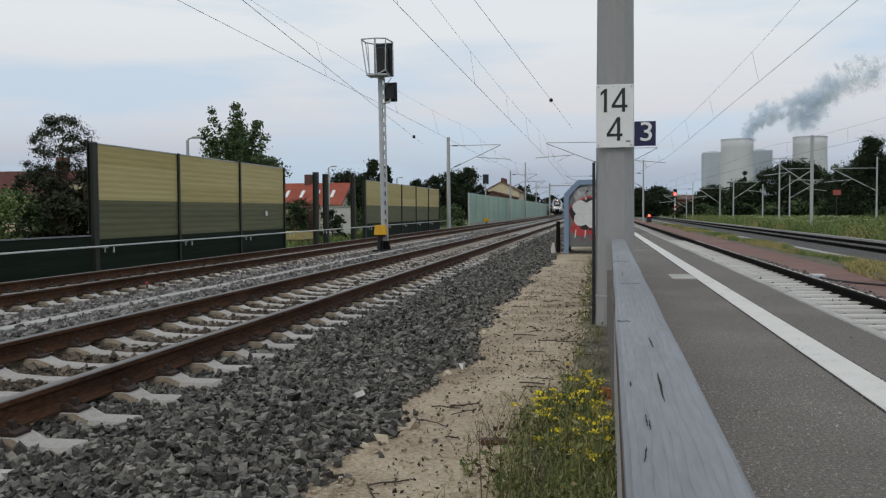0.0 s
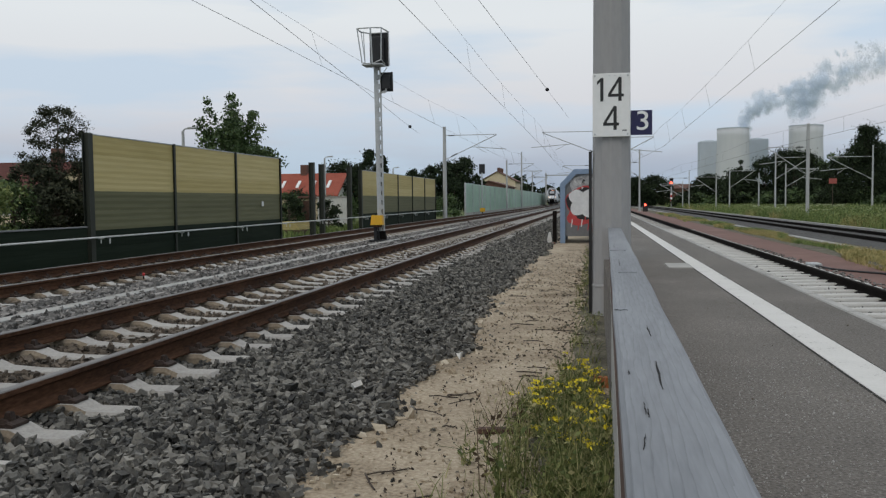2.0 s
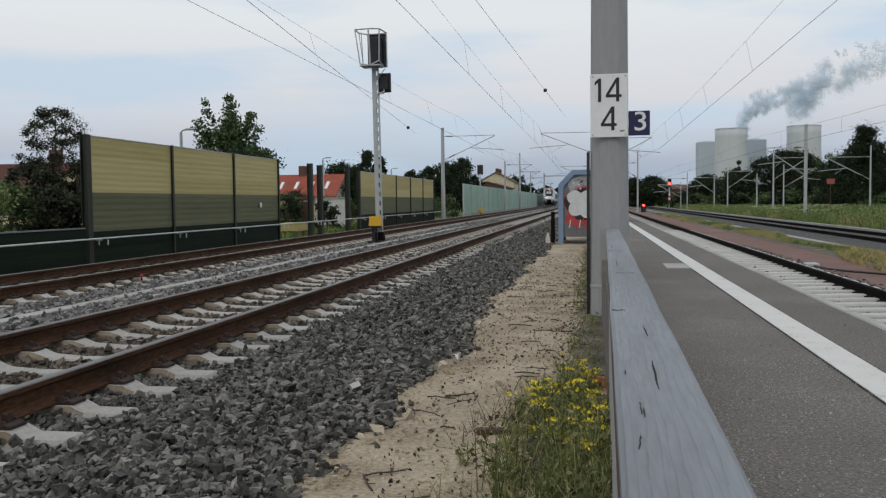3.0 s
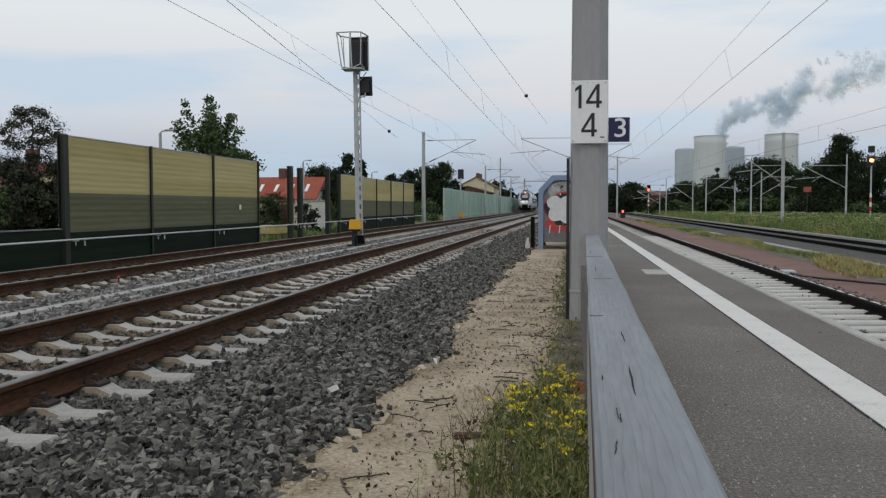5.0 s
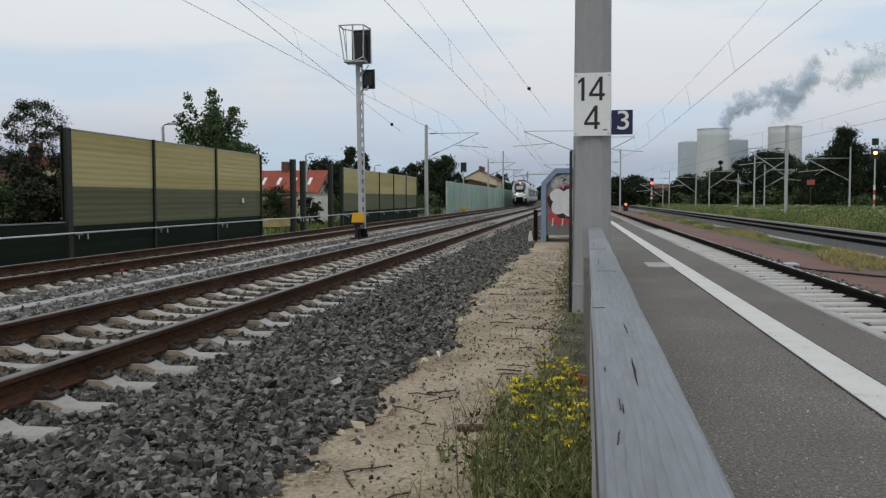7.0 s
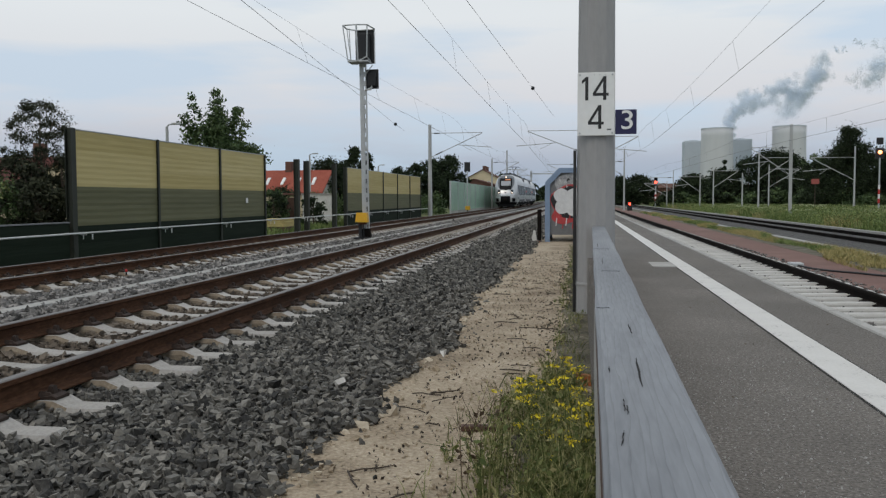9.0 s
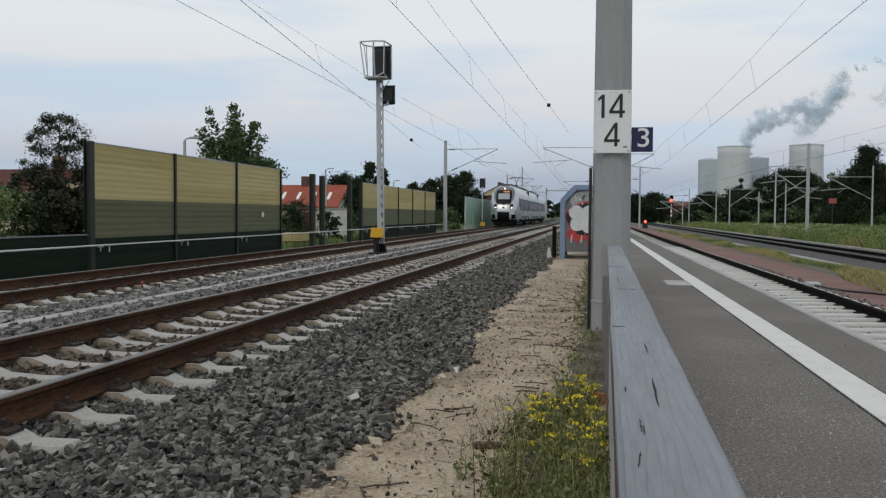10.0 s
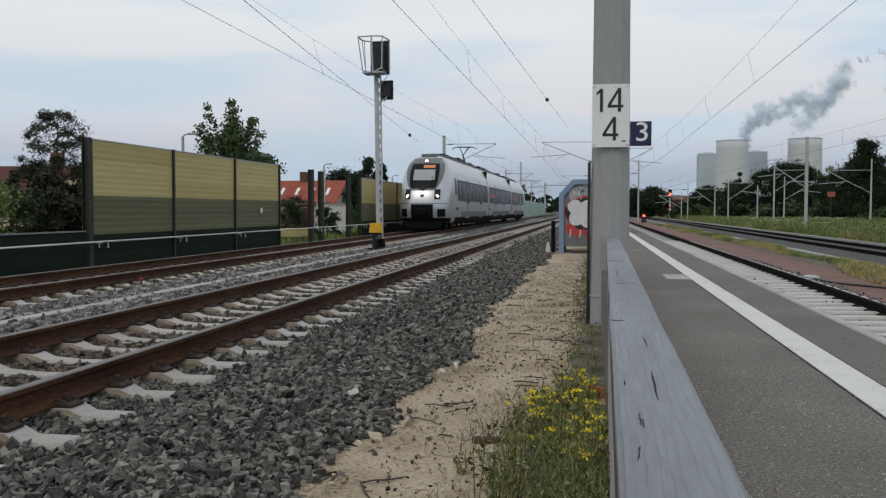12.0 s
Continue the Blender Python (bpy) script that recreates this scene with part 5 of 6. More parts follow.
def tree(x, y, top, width, material, label, z=-.3, shape="round", low=.2, clumps=40, leaves=4200, name="tree", size=None, loose=1.0):
    """Tapered trunk, limbs to each clump, and a crown of leaf clumps with gaps."""
    t = thing(name, (x, y, z), label, "shrub" if name == "shrub" else "tree", "trees" if name == "tree" else "shrubs")
    h = top - z
    size = size or max(.07, y * .0017)
    C, S = [], []
    for i in range(clumps):
        for _ in range(40):
            u = rng.uniform(low, .97)
            if shape == "branched":
                r = 1.0 - .55 * u
            elif shape == "cone":
                r = (1 - u) ** .75 * 1.05 + .03
            elif shape == "poplar":
                r = math.sin(math.pi * min(1, u * .9 + .1)) ** .6 * .9
            else:
                v = (u - low) / (1 - low)
                r = math.sqrt(max(0, 1 - (2 * v - .85) ** 2 / 1.35)) if v < .97 else .15
            a, q = rng.uniform(0, 2 * np.pi), math.sqrt(rng.uniform(.12, 1))
            if q < 1:
                break
        C.append((width / 2 * r * q * math.cos(a), width / 2 * r * q * math.sin(a), u * h))
        S.append((width * .5 * (.16 if shape != "poplar" else .3) * rng.uniform(.6, 1.35)) * (1.25 - .95 * u if shape == "cone" else 1))
    if shape == "branched":         # clumps strung along rising boughs, thinning to pointed tips
        C, S = [], []
        for i in range(clumps // 7):
            u0, a = low + (.72 - low) * (i + .5) / (clumps // 7), i * 2.4 + rng.normal(0, .3)
            reach, rise = width / 2 * (1.05 - .85 * u0) * rng.uniform(.75, 1.15), h * rng.uniform(.16, .30)
            for k in range(7):
                v = .25 + .75 * k / 6
                C.append((reach * v * math.cos(a), reach * v * math.sin(a), min(h * .97, u0 * h + rise * v * v)))
                S.append(width * .075 * (1.15 - .8 * v))
    C.append((0, 0, h * .97))
    S.append(width * (.03 if shape == "branched" else .06))
    C, S = np.array(C), np.array(S)
    k = rng.integers(0, len(C), leaves)
    off = rng.normal(0, 1, (leaves, 3)) * np.array([1, 1, .75]) * S[k][:, None] * loose
    P = C[k] + off
    P = P[P[:, 2] > .05]
    g = Geo()
    tr = max(.05, h * .018)
    trunk = [(0, 0, 0), (.02 * h * rng.normal(), .02 * h * rng.normal(), h * .35), (.02 * h * rng.normal(), 0, h * .65), (0, 0, h * .93)]
    for i in range(3):
        g.rod(trunk[i], trunk[i + 1], tr * (1 - .3 * i), tr * (.7 - .3 * i + .02), n=8)
    part("trunk", g, "bark", t)
    for c in C[:: max(1, len(C) // 16)]:
        b0 = np.array([0, 0, max(.15 * h, c[2] * .62)])
        part("limb", Geo().rod(tuple(b0), tuple(c), tr * .35, tr * .1, n=5), "bark", t)
    part("crown", leaf_mesh("crown", P, size, material), None, t)
    return t


tree(-15.6, 23.8, 4.0, 2.1, "leaf_red", "dark loose tree with dull leaves behind the low barrier", low=.25, clumps=120, leaves=17000, size=.030, loose=.6)
tree(-14.6, 23.2, 2.3, 1.5, "leaf_red", "dark shrub at the end of the tall barrier", low=.05, clumps=30, leaves=6000, name="shrub", size=.045)
tree(-18.0, 42, 6.55, 5.0, "leaf_mid", "green pointed deciduous tree behind the noise barrier", low=.22, clumps=168, leaves=10500, size=.085, shape="branched")
tree(-17.0, 42.6, 3.9, 2.6, "leaf_mid", "green bushy tree beside the pointed tree", low=.3, clumps=36, leaves=5200, size=.08)
for x, y, tp, w in ((-15.0, 22.4, 2.0, 1.5), (-15.9, 23.0, 2.2, 1.7), (-14.2, 21.6, 1.5, 1.2)):
    tree(x, y, tp, w, "leaf_red", "dark shadowy shrub under the reddish tree", low=.02, clumps=30, leaves=4500, name="shrub", size=.05)
for x, y, tp, w in ((-14.4, 18.9, 1.5, 1.9), (-15.3, 19.6, 1.7, 2.0), (-16.4, 20.4, 1.75, 2.2), (-14.0, 17.2, 1.3, 1.7), (-15.5, 21.5, 1.6, 1.8)):
    tree(x, y, tp, w, "leaf_mid" if y > 21 else "leaf_light", "green garden hedge bush behind the low barrier", low=.1, clumps=26, leaves=3600, name="shrub", size=.05)
tree(-23, 80, 4.7, 4.4, "leaf_dark", "dark round tree behind the white garden wall", low=.1, clumps=46, leaves=6000, size=.11)
tree(-21, 78, 4.2, 3.4, "leaf_dark", "dark round tree behind the white garden wall", low=.1, clumps=40, leaves=5000, size=.11)
tree(-28.4, 110, 7.6, 2.6, "leaf_dark", "dark slim poplar beyond the gardens", shape="poplar", low=.05, clumps=70, leaves=9000, size=.15, loose=.6)
tree(-27.1, 111, 6.9, 2.0, "leaf_dark", "dark slim poplar beyond the gardens", shape="poplar", low=.05, clumps=60, leaves=7000, size=.15, loose=.6)
for x, y, tp, w in ((-22.6, 110, 4.9, 3.2), (-20.9, 112, 5.5, 3.4), (-18.9, 114, 6.1, 4.2), (-17.0, 115, 6.6, 3.8), (-14.9, 117, 3.6, 2.6), (-17.9, 113, 5.6, 4.2)):
    tree(x, y, tp, w, "leaf_dark", "dense dark broadleaf tree beyond the barrier", low=.06, clumps=44, leaves=5000, size=.15)
for x, y, tp, w, s in ((-17.5, 200, 6.4, 6, "round"), (-15.9, 230, 5.4, 2.6, "cone"), (-20, 230, 6.0, 7, "round"), (-26, 235, 6.5, 8, "round"), (-22, 430, 7.5, 9, "round"), (-14, 440, 7.0, 11, "round"), (-32, 430, 8.0, 9, "round"), (-4, 450, 6.0, 12, "round")):
    tree(x, y, tp, w, "leaf_dark", "dark distant tree along the line", shape=s, low=.05, clumps=18, leaves=1000)
for x, y, tp, w in ((-15.2, 36.5, 1.5, 2.0), (-14.4, 40.2, 1.3, 1.6), (-13.6, 44.0, 1.1, 1.5), (-16.5, 34.5, 1.9, 1.8), (-13.6, 72, 1.4, 2.2), (-13.2, 78, 1.5, 2.6), (-13.8, 82, 1.2, 2.0)):
    tree(x, y, tp, w, "leaf_dark" if y < 70 else "leaf_mid", "low dark shrub in the gap between the barriers", low=.05, clumps=18, leaves=1300, name="shrub")

for x, y, tp, w in ((-21.0, 62, 1.5, 3.0), (-18.6, 60, 1.3, 2.4), (-23.0, 66, 1.9, 3.0), (-16.9, 58, 1.2, 2.2), (-17.9, 50, 1.5, 1.6)):
    tree(x, y, tp, w, "leaf_mid" if y < 61 else "leaf_dark", "overgrown garden shrub in front of the red roofed house", low=.04, clumps=26, leaves=2600, name="shrub", size=.09)

# wood beyond the meadow
for x, y, tp, w, m, s in ((8.5, 185, 5.2, 5.5, "leaf_dark", "round"), (12.1, 182, 5.4, 6, "leaf_dark", "round"), (21, 172, 5.3, 6, "leaf_dark", "round"), (24.5, 160, 5.9, 6, "leaf_dark", "round"), (23.8, 152, 7.3, 2.4, "leaf_dark", "cone"),
                          (25.5, 140, 6.8, 6, "leaf_dark", "round"), (28.5, 140, 8.0, 7, "leaf_dark", "round"), (30.6, 138, 7.5, 6.5, "leaf_dark", "round"), (32.6, 131, 7.0, 5, "leaf_mid", "round"), (27, 128, 5.5, 5, "leaf_dark", "round"),
                          (31.4, 110, 9.3, 10.0, "leaf_dark", "cone"), (31.0, 111, 7.4, 7.6, "leaf_dark", "cone"), (28.4, 112, 5.3, 4.6, "leaf_dark", "round"), (34.6, 108, 6.2, 6, "leaf_dark", "round"), (37, 100, 6.0, 6, "leaf_dark", "round"), (34, 96, 4.6, 5, "leaf_dark", "round"),
                          (36.2, 107, 6.8, 6.5, "leaf_dark", "round"), (40, 100, 7.5, 7, "leaf_mid", "round"), (30, 125, 4.4, 6, "leaf_dark", "round"), (22, 140, 4.2, 6, "leaf_dark", "round"), (36, 120, 6.5, 6, "leaf_dark", "round")):
    tree(x, y, tp, w, m, "dark conifer standing over the meadow" if (s == "cone" and w > 5) else "dense dark tree at the edge of the meadow", shape=s, low=.02, clumps=170 if s == "cone" and w > 5 else 54 if w > 5 else 26, leaves=22000 if s == "cone" and w > 5 else 12000 if w > 5 else 4000, size=y * .0010)
for i in range(16):
    x, y = 15 + 1.6 * i + float(rng.normal(0, .4)), 150 - 4.2 * i + float(rng.normal(0, 3))
    tree(x, y, float(rng.uniform(.9, 2.0)), float(rng.uniform(3, 4.6)), "leaf_mid" if i % 3 else "leaf_dark", "low green bush at the foot of the wood", low=.02, clumps=18, leaves=1300, name="shrub")


# ---- grass ----
def blades(name, P, h, w, material, label, category="grass", lean=.35):
    n = len(P)
    a = rng.uniform(0, 2 * np.pi, n)
    r = np.stack([np.cos(a), np.sin(a), 0 * a], -1) * (w * rng.uniform(.6, 1.4, n))[:, None]
    hh = (h * rng.uniform(.45, 1.25, n))
    tip = np.stack([rng.normal(0, lean, n) * hh, rng.normal(0, lean, n) * hh, hh], -1)
    mid = tip * np.array([.38, .38, .55])
    V = np.stack([P - r, P + r, P + mid + r * .7, P + mid - r * .7, P + tip], 1)
    F = [(0, 1, 2), (0, 2, 3), (3, 2, 4)]
    me = bpy.data.meshes.new(name)
    me.vertices.add(n * 5)
    me.vertices.foreach_set("co", V.reshape(-1).astype(np.float32))
    FF = np.array(F)[None] + (np.arange(n) * 5)[:, None, None]
    me.loops.add(n * 9)
    me.loops.foreach_set("vertex_index", FF.reshape(-1).astype(np.int32))
    me.polygons.add(n * 3)
    me.polygons.foreach_set("loop_start", np.arange(0, n * 9, 3, dtype=np.int32))
    me.update(calc_edges=True)
    me.materials.append(M[material])
    return tagged(new(name, me), label, category, kind="stuff")


def lift(P, z):
    return np.column_stack([P, np.full(len(P), z)])


setting("red_paving", swept([(4.85, -.6), (6.35, -.6), (6.35, -.478), (4.85, -.482)], -6, 200), "brick", "reddish gravel strip beside the platform line")
setting("concrete_edging", swept([(7.55, -.6), (7.85, -.6), (7.85, -.44), (7.55, -.44)], -6, 260), "concrete", "pale concrete edging strip along the far line")
setting("far_kerb", swept([(12.25, -.6), (12.5, -.6), (12.5, -.38), (12.25, -.38)], 20, 260), "concrete", "pale concrete trough along the meadow")
setting("earth_strip", swept([(6.2, -.6), (7.55, -.6), (7.55, -.458), (6.2, -.474)], -6, 200), "earth", "weedy earth strip between the lines")
cable = thing("cable", (0, 0, 0), "black cable lying over the red gravel strip", "cable")
part("sheath", Geo().path([(4.8, 20.4, -.44), (4.95, 19.7, -.455), (5.2, 19.2, -.46), (5.55, 18.7, -.458), (5.8, 18.2, -.458), (6.2, 17.7, -.455)], .022, 6), "black", cable)
jb = thing("junction_box", (4.85, 20.9, -.5), "flat grey track box beside the rail", "junction box")
part("lid", Geo().box(-.13, -.2, 0, .15, .2, .09, .02), "galv", jb)


def grasses():
    P = np.concatenate([scatter(12.6, 30, 34, 80, 60), scatter(12.6, 34, 80, 165, 20)])
    P = P[P[:, 0] < 9 + P[:, 1] * .26]
    dens = np.array([noise.noise((p[0] * .16, p[1] * .10, 0)) for p in P])
    blades("meadow_grass", lift(P[dens > -.12], -.42), .66, .011, "grass", "tall green meadow grass beyond the far line", lean=.55)
    blades("meadow_grass", lift(P[dens <= -.12], -.42), .55, .011, "drygrass", "dry yellow grass in the meadow", lean=.55)
    herbs = np.repeat(P[rng.random(len(P)) < .45], 3, 0)
    swell = np.array([.5 + .5 * noise.noise((p[0] * .35, p[1] * .2, 2)) for p in herbs])
    herbs = np.column_stack([herbs + rng.normal(0, .12, (len(herbs), 2)), -.40 + rng.random(len(herbs)) * (.35 + .65 * swell)])
    tagged(new("meadow_herbs", leaf_mesh("meadow_herbs", herbs, .055, "leaf_light")), "leafy light green herbs among the meadow grass", "meadow herbs", kind="stuff")
    P = scatter(13, 30, 36, 110, 1.6)
    P = P[(P[:, 0] < 9 + P[:, 1] * .26) & (np.array([noise.noise((p[0] * .3, p[1] * .16, 5)) for p in P]) > .1)]
    umbels = np.repeat(lift(P, .28), 6, 0) + rng.normal(0, 1, (len(P) * 6, 3)) * (.07, .07, .02)
    tagged(new("meadow_umbels", leaf_mesh("meadow_umbels", umbels, .035, "umbel")), "pale greenish umbels over the meadow grass", "meadow flowers", kind="stuff")
    blades("meadow_stalks", lift(P, -.42), .7, .008, "grass", "thin stalks carrying pale umbels", lean=.05)
    P = scatter(5.6, 7.7, 8, 95, 420)
    d = np.array([noise.noise((p[0] * .9, p[1] * .16, 4)) for p in P]) + .75 * (P[:, 0] - 6.3)
    g = np.array([noise.noise((p[0] * .6, p[1] * .12, 8)) + .5 * noise.noise((p[0] * 2, p[1] * .5, 8)) for p in P])
    k = (d > .05) & (d < 1.0)
    blades("verge_grass", lift(P[k & (g > .16)], -.47), .15, .008, "grass", "low green grass tufts between the lines", lean=.6)
    blades("verge_grass", lift(P[k & (g <= .16) & (g > -.42)], -.47), .13, .008, "drygrass", "dry straw-coloured grass between the lines", lean=.6)
    P = np.concatenate([scatter(-30, -12.6, 14, 60, 9), scatter(-16, -12.5, 33, 50, 50)])
    blades("garden_grass", lift(P, -.42), .3, .02, "grass", "rough green grass behind the barriers")


grasses()


# ---- weeds on the sand ----
def weed_plant(x, y, h, n, flowers, spread, label, seed, stem="weed"):
    r = np.random.default_rng(seed)
    t = thing("weed_plant", (x, y, -.275), label, "weed", "flowering weeds" if flowers else "weeds")
    S, L = Geo(), []
    tops = []
    for i in range(n):
        a, b = r.uniform(0, 2 * np.pi), r.uniform(.1, 1) * spread
        hh = h * r.uniform(.55, 1.1)
        base = np.array([r.normal(0, spread * .25), r.normal(0, spread * .25), 0])
        tip = base + np.array([b * math.cos(a), b * math.sin(a), hh])
        m = base + (tip - base) * .5 + np.array([-.1 * b, 0, .06 * hh])
        S.rod(tuple(base), tuple(m), .0028, .0022, n=4, caps=False)
        S.rod(tuple(m), tuple(tip), .0022, .0012, n=4, caps=False)
        tops.append(tip)
        for k in range(int(9 * hh / .3)):
            u = r.uniform(.05, .95)
            p = base + (m - base) * u * 2 if u < .5 else m + (tip - m) * (u * 2 - 1)
            L.append(p + r.normal(0, .012, 3))
        for k in range(3):
            q = m + (tip - m) * r.uniform(.1, .8)
            e = q + np.array([r.normal(0, .05), r.normal(0, .05), r.uniform(.04, .12) * hh / .3])
            S.rod(tuple(q), tuple(e), .0015, .001, n=4, caps=False)
            tops.append(e)
    part("stalk_tuft", S, stem, t)
    part("foliage", leaf_mesh("foliage", np.array(L), .017, stem), None, t)
    if flowers:
        F = []
        for p in tops:
            if r.random() < flowers:
                for _ in range(12):
                    F.append(p + r.normal(0, 1, 3) * (.016, .016, .004))
        if F:
            tagged(part("bloom", leaf_mesh("bloom", np.array(F), .0095, "flower"), None, t), "small yellow blossoms", kind="stuff")
    return t


sd = 100
for i in range(40):
    y = float(3.3 + 2.6 * rng.random() ** 1.2)
    x = .045 - .46 * float(rng.random()) ** 1.5
    sd += 1
    bloomy = 3.9 < y < 5.6 and x > -.36
    weed_plant(x, y, float(rng.uniform(.18, .36)) * (1.1 if y < 4.8 else .85), int(rng.integers(7, 13)), (.24 if bloomy and rng.random() < .36 else 0), .10, "straggly green weed with small yellow blossoms" if bloomy else "straggly green and straw-coloured weed on the sand", sd)
for i in range(30):
    sd += 1
    y = float(rng.uniform(3.0, 5.9))
    weed_plant(float(rng.uniform(-.2, .03)), y, float(rng.uniform(.14, .32)), int(rng.integers(6, 11)), .05 if y > 3.8 else 0, .08, "green weed growing against the timber barrier", sd)
for x, y, h, n in ((-.64, 4.35, .12, 9), (-.30, 5.3, .2, 9), (-.42, 5.25, .18, 9)):
    sd += 1
    weed_plant(x, y, h, n, 0, .06, "small light green weed tuft on the sand", sd)
for x, y, h, n in ((-.50, 4.0, .40, 2), (-.44, 4.1, .34, 2), (-.42, 4.4, .3, 2)):
    sd += 1
    weed_plant(x, y, h, n, 0, .09, "dead brown branching weed stalk on the sand", sd, "stalk")
for y in np.arange(6.4, 24, 1.5):
    sd += 1
    weed_plant(float(rng.uniform(-.2, -.02)) - (.05 if y > 10 else 0), float(y), float(rng.uniform(.08, .2)), 7, 0, .10, "small green weed tuft along the barrier's foot", sd)
P = np.column_stack([rng.uniform(-.75, .03, 3600), rng.uniform(2.9, 6.2, 3600)])
P = P[rng.random(len(P)) < np.clip((P[:, 0] + .6) * 1.9, .06, 1)]
blades("grass_tufts", lift(P, -.275), .14, .0028, "weed", "fine dry and green grass on the sandy path", lean=.5)
P = np.column_stack([rng.uniform(-.22, .03, 420), rng.uniform(6.0, 16, 420)])
blades("grass_tufts", lift(P, -.275), .09, .004, "weed", "fine short grass along the barrier's foot", lean=.5)


# ---- litter on the sand ----
def litter():
    r = np.random.default_rng(21)
    n = 2600
    P = np.column_stack([r.uniform(-1.35, .0, n), r.uniform(2.8, 18, n)])
    stones("pebbles", np.column_stack([P, np.full(n, -.268)]), r.lognormal(math.log(.008), .5, n), "sand", "small pale pebbles on the sandy path", "pebbles")
    n = 60
    P = np.column_stack([-1.2 + np.abs(r.normal(0, .16, n)), r.uniform(2.8, 18, n)])
    stones("stray_stones", np.column_stack([P, np.full(n, -.262)]), r.lognormal(math.log(.012), .4, n), "ballast", "stray dark ballast stones on the sandy path", "stones")
    n = 120
    yy = 2.8 + 15 * r.random(n) ** 1.5
    P = np.column_stack([sand_edge(yy) + .05 + r.normal(0, .06, n), yy])
    stones("pale_stones", np.column_stack([P, np.full(n, -.266)]), r.lognormal(math.log(.022), .45, n), "clod", "pale sandy clods along the edge of the ballast", "stones")
    n = 2600
    P = np.column_stack([.06 - np.abs(r.normal(0, .2, n)), r.uniform(2.6, 24, n)])
    stones("dark_grit", np.column_stack([P, np.full(n, -.27)]), r.lognormal(math.log(.009), .5, n), "earth", "dark earthy grit along the foot of the timber barrier", "grit")
    for i in range(80):
        x, y, a = r.uniform(-1.15, -.05), 3.4 + 11 * r.random() ** 1.4, r.normal(0, .9)
        L = r.uniform(.04, .26)
        t = thing("twig", pose(x, y, -.262, 0, 0, math.degrees(a)), "thin dry dark twig lying on the sand", "twig", "twigs")
        part("stick", Geo().path([(-L / 2, 0, 0), (-L / 6, L * .06 * r.normal(), .008), (L / 5, L * .05, .004), (L / 2, -.02 * r.normal(), .002)], .0035 + .002 * r.random(), 5), "twig", t)
        part("side_shoot", Geo().rod((L / 8, 0, .005), (L / 4, L * .18, .012), .002, n=4), "twig", t)
    dl = np.column_stack([.02 - 1.1 * r.random(2600) ** 1.4, 3 + 19 * r.random(2600) ** 1.3])
    tagged(new("dead_leaves", leaf_mesh("dead_leaves", lift(dl, -.263), .012, "twig")), "dry brown leaf crumbs scattered over the sand", "dead leaves", kind="stuff")
    for x, y in ((-1.62, 5.86), (-1.1, 7.1)):
        stones("pale_stone", np.array([[x, y, -.205]]), np.array([.05]), "stonewhite", "single whitish angular stone among dark ballast", "stone")
    s = thing("brick_scrap", (.035, 6.25, -.26), "orange-brown broken brick among the weeds", "litter")
    part("piece", Geo().prism([(-.05, 0), (.06, .0), (.055, .07), (-.045, .08)], 1, -.03, .03), "orangebit", s)
    s = thing("plank", pose(-.47, 4.95, -.265, 0, 0, 6), "old grey board lying in the weeds", "plank")
    part("board", Geo().box(-.19, -.03, 0, .19, .03, .03, .004), "timber_side", s)
    s = thing("track_marker", (-8.2, 15.0, -.3), "small red marker at the sleeper's end", "marker")
    part("cap", Geo().lathe([(.02, 0), (.025, .03), (.016, .05), (0, .055)], (0, 0, .04), 10), "trainred", s)
    part("stem", Geo().rod((0, 0, -.05), (0, 0, .03), .015), "darkrail", s)


litter()


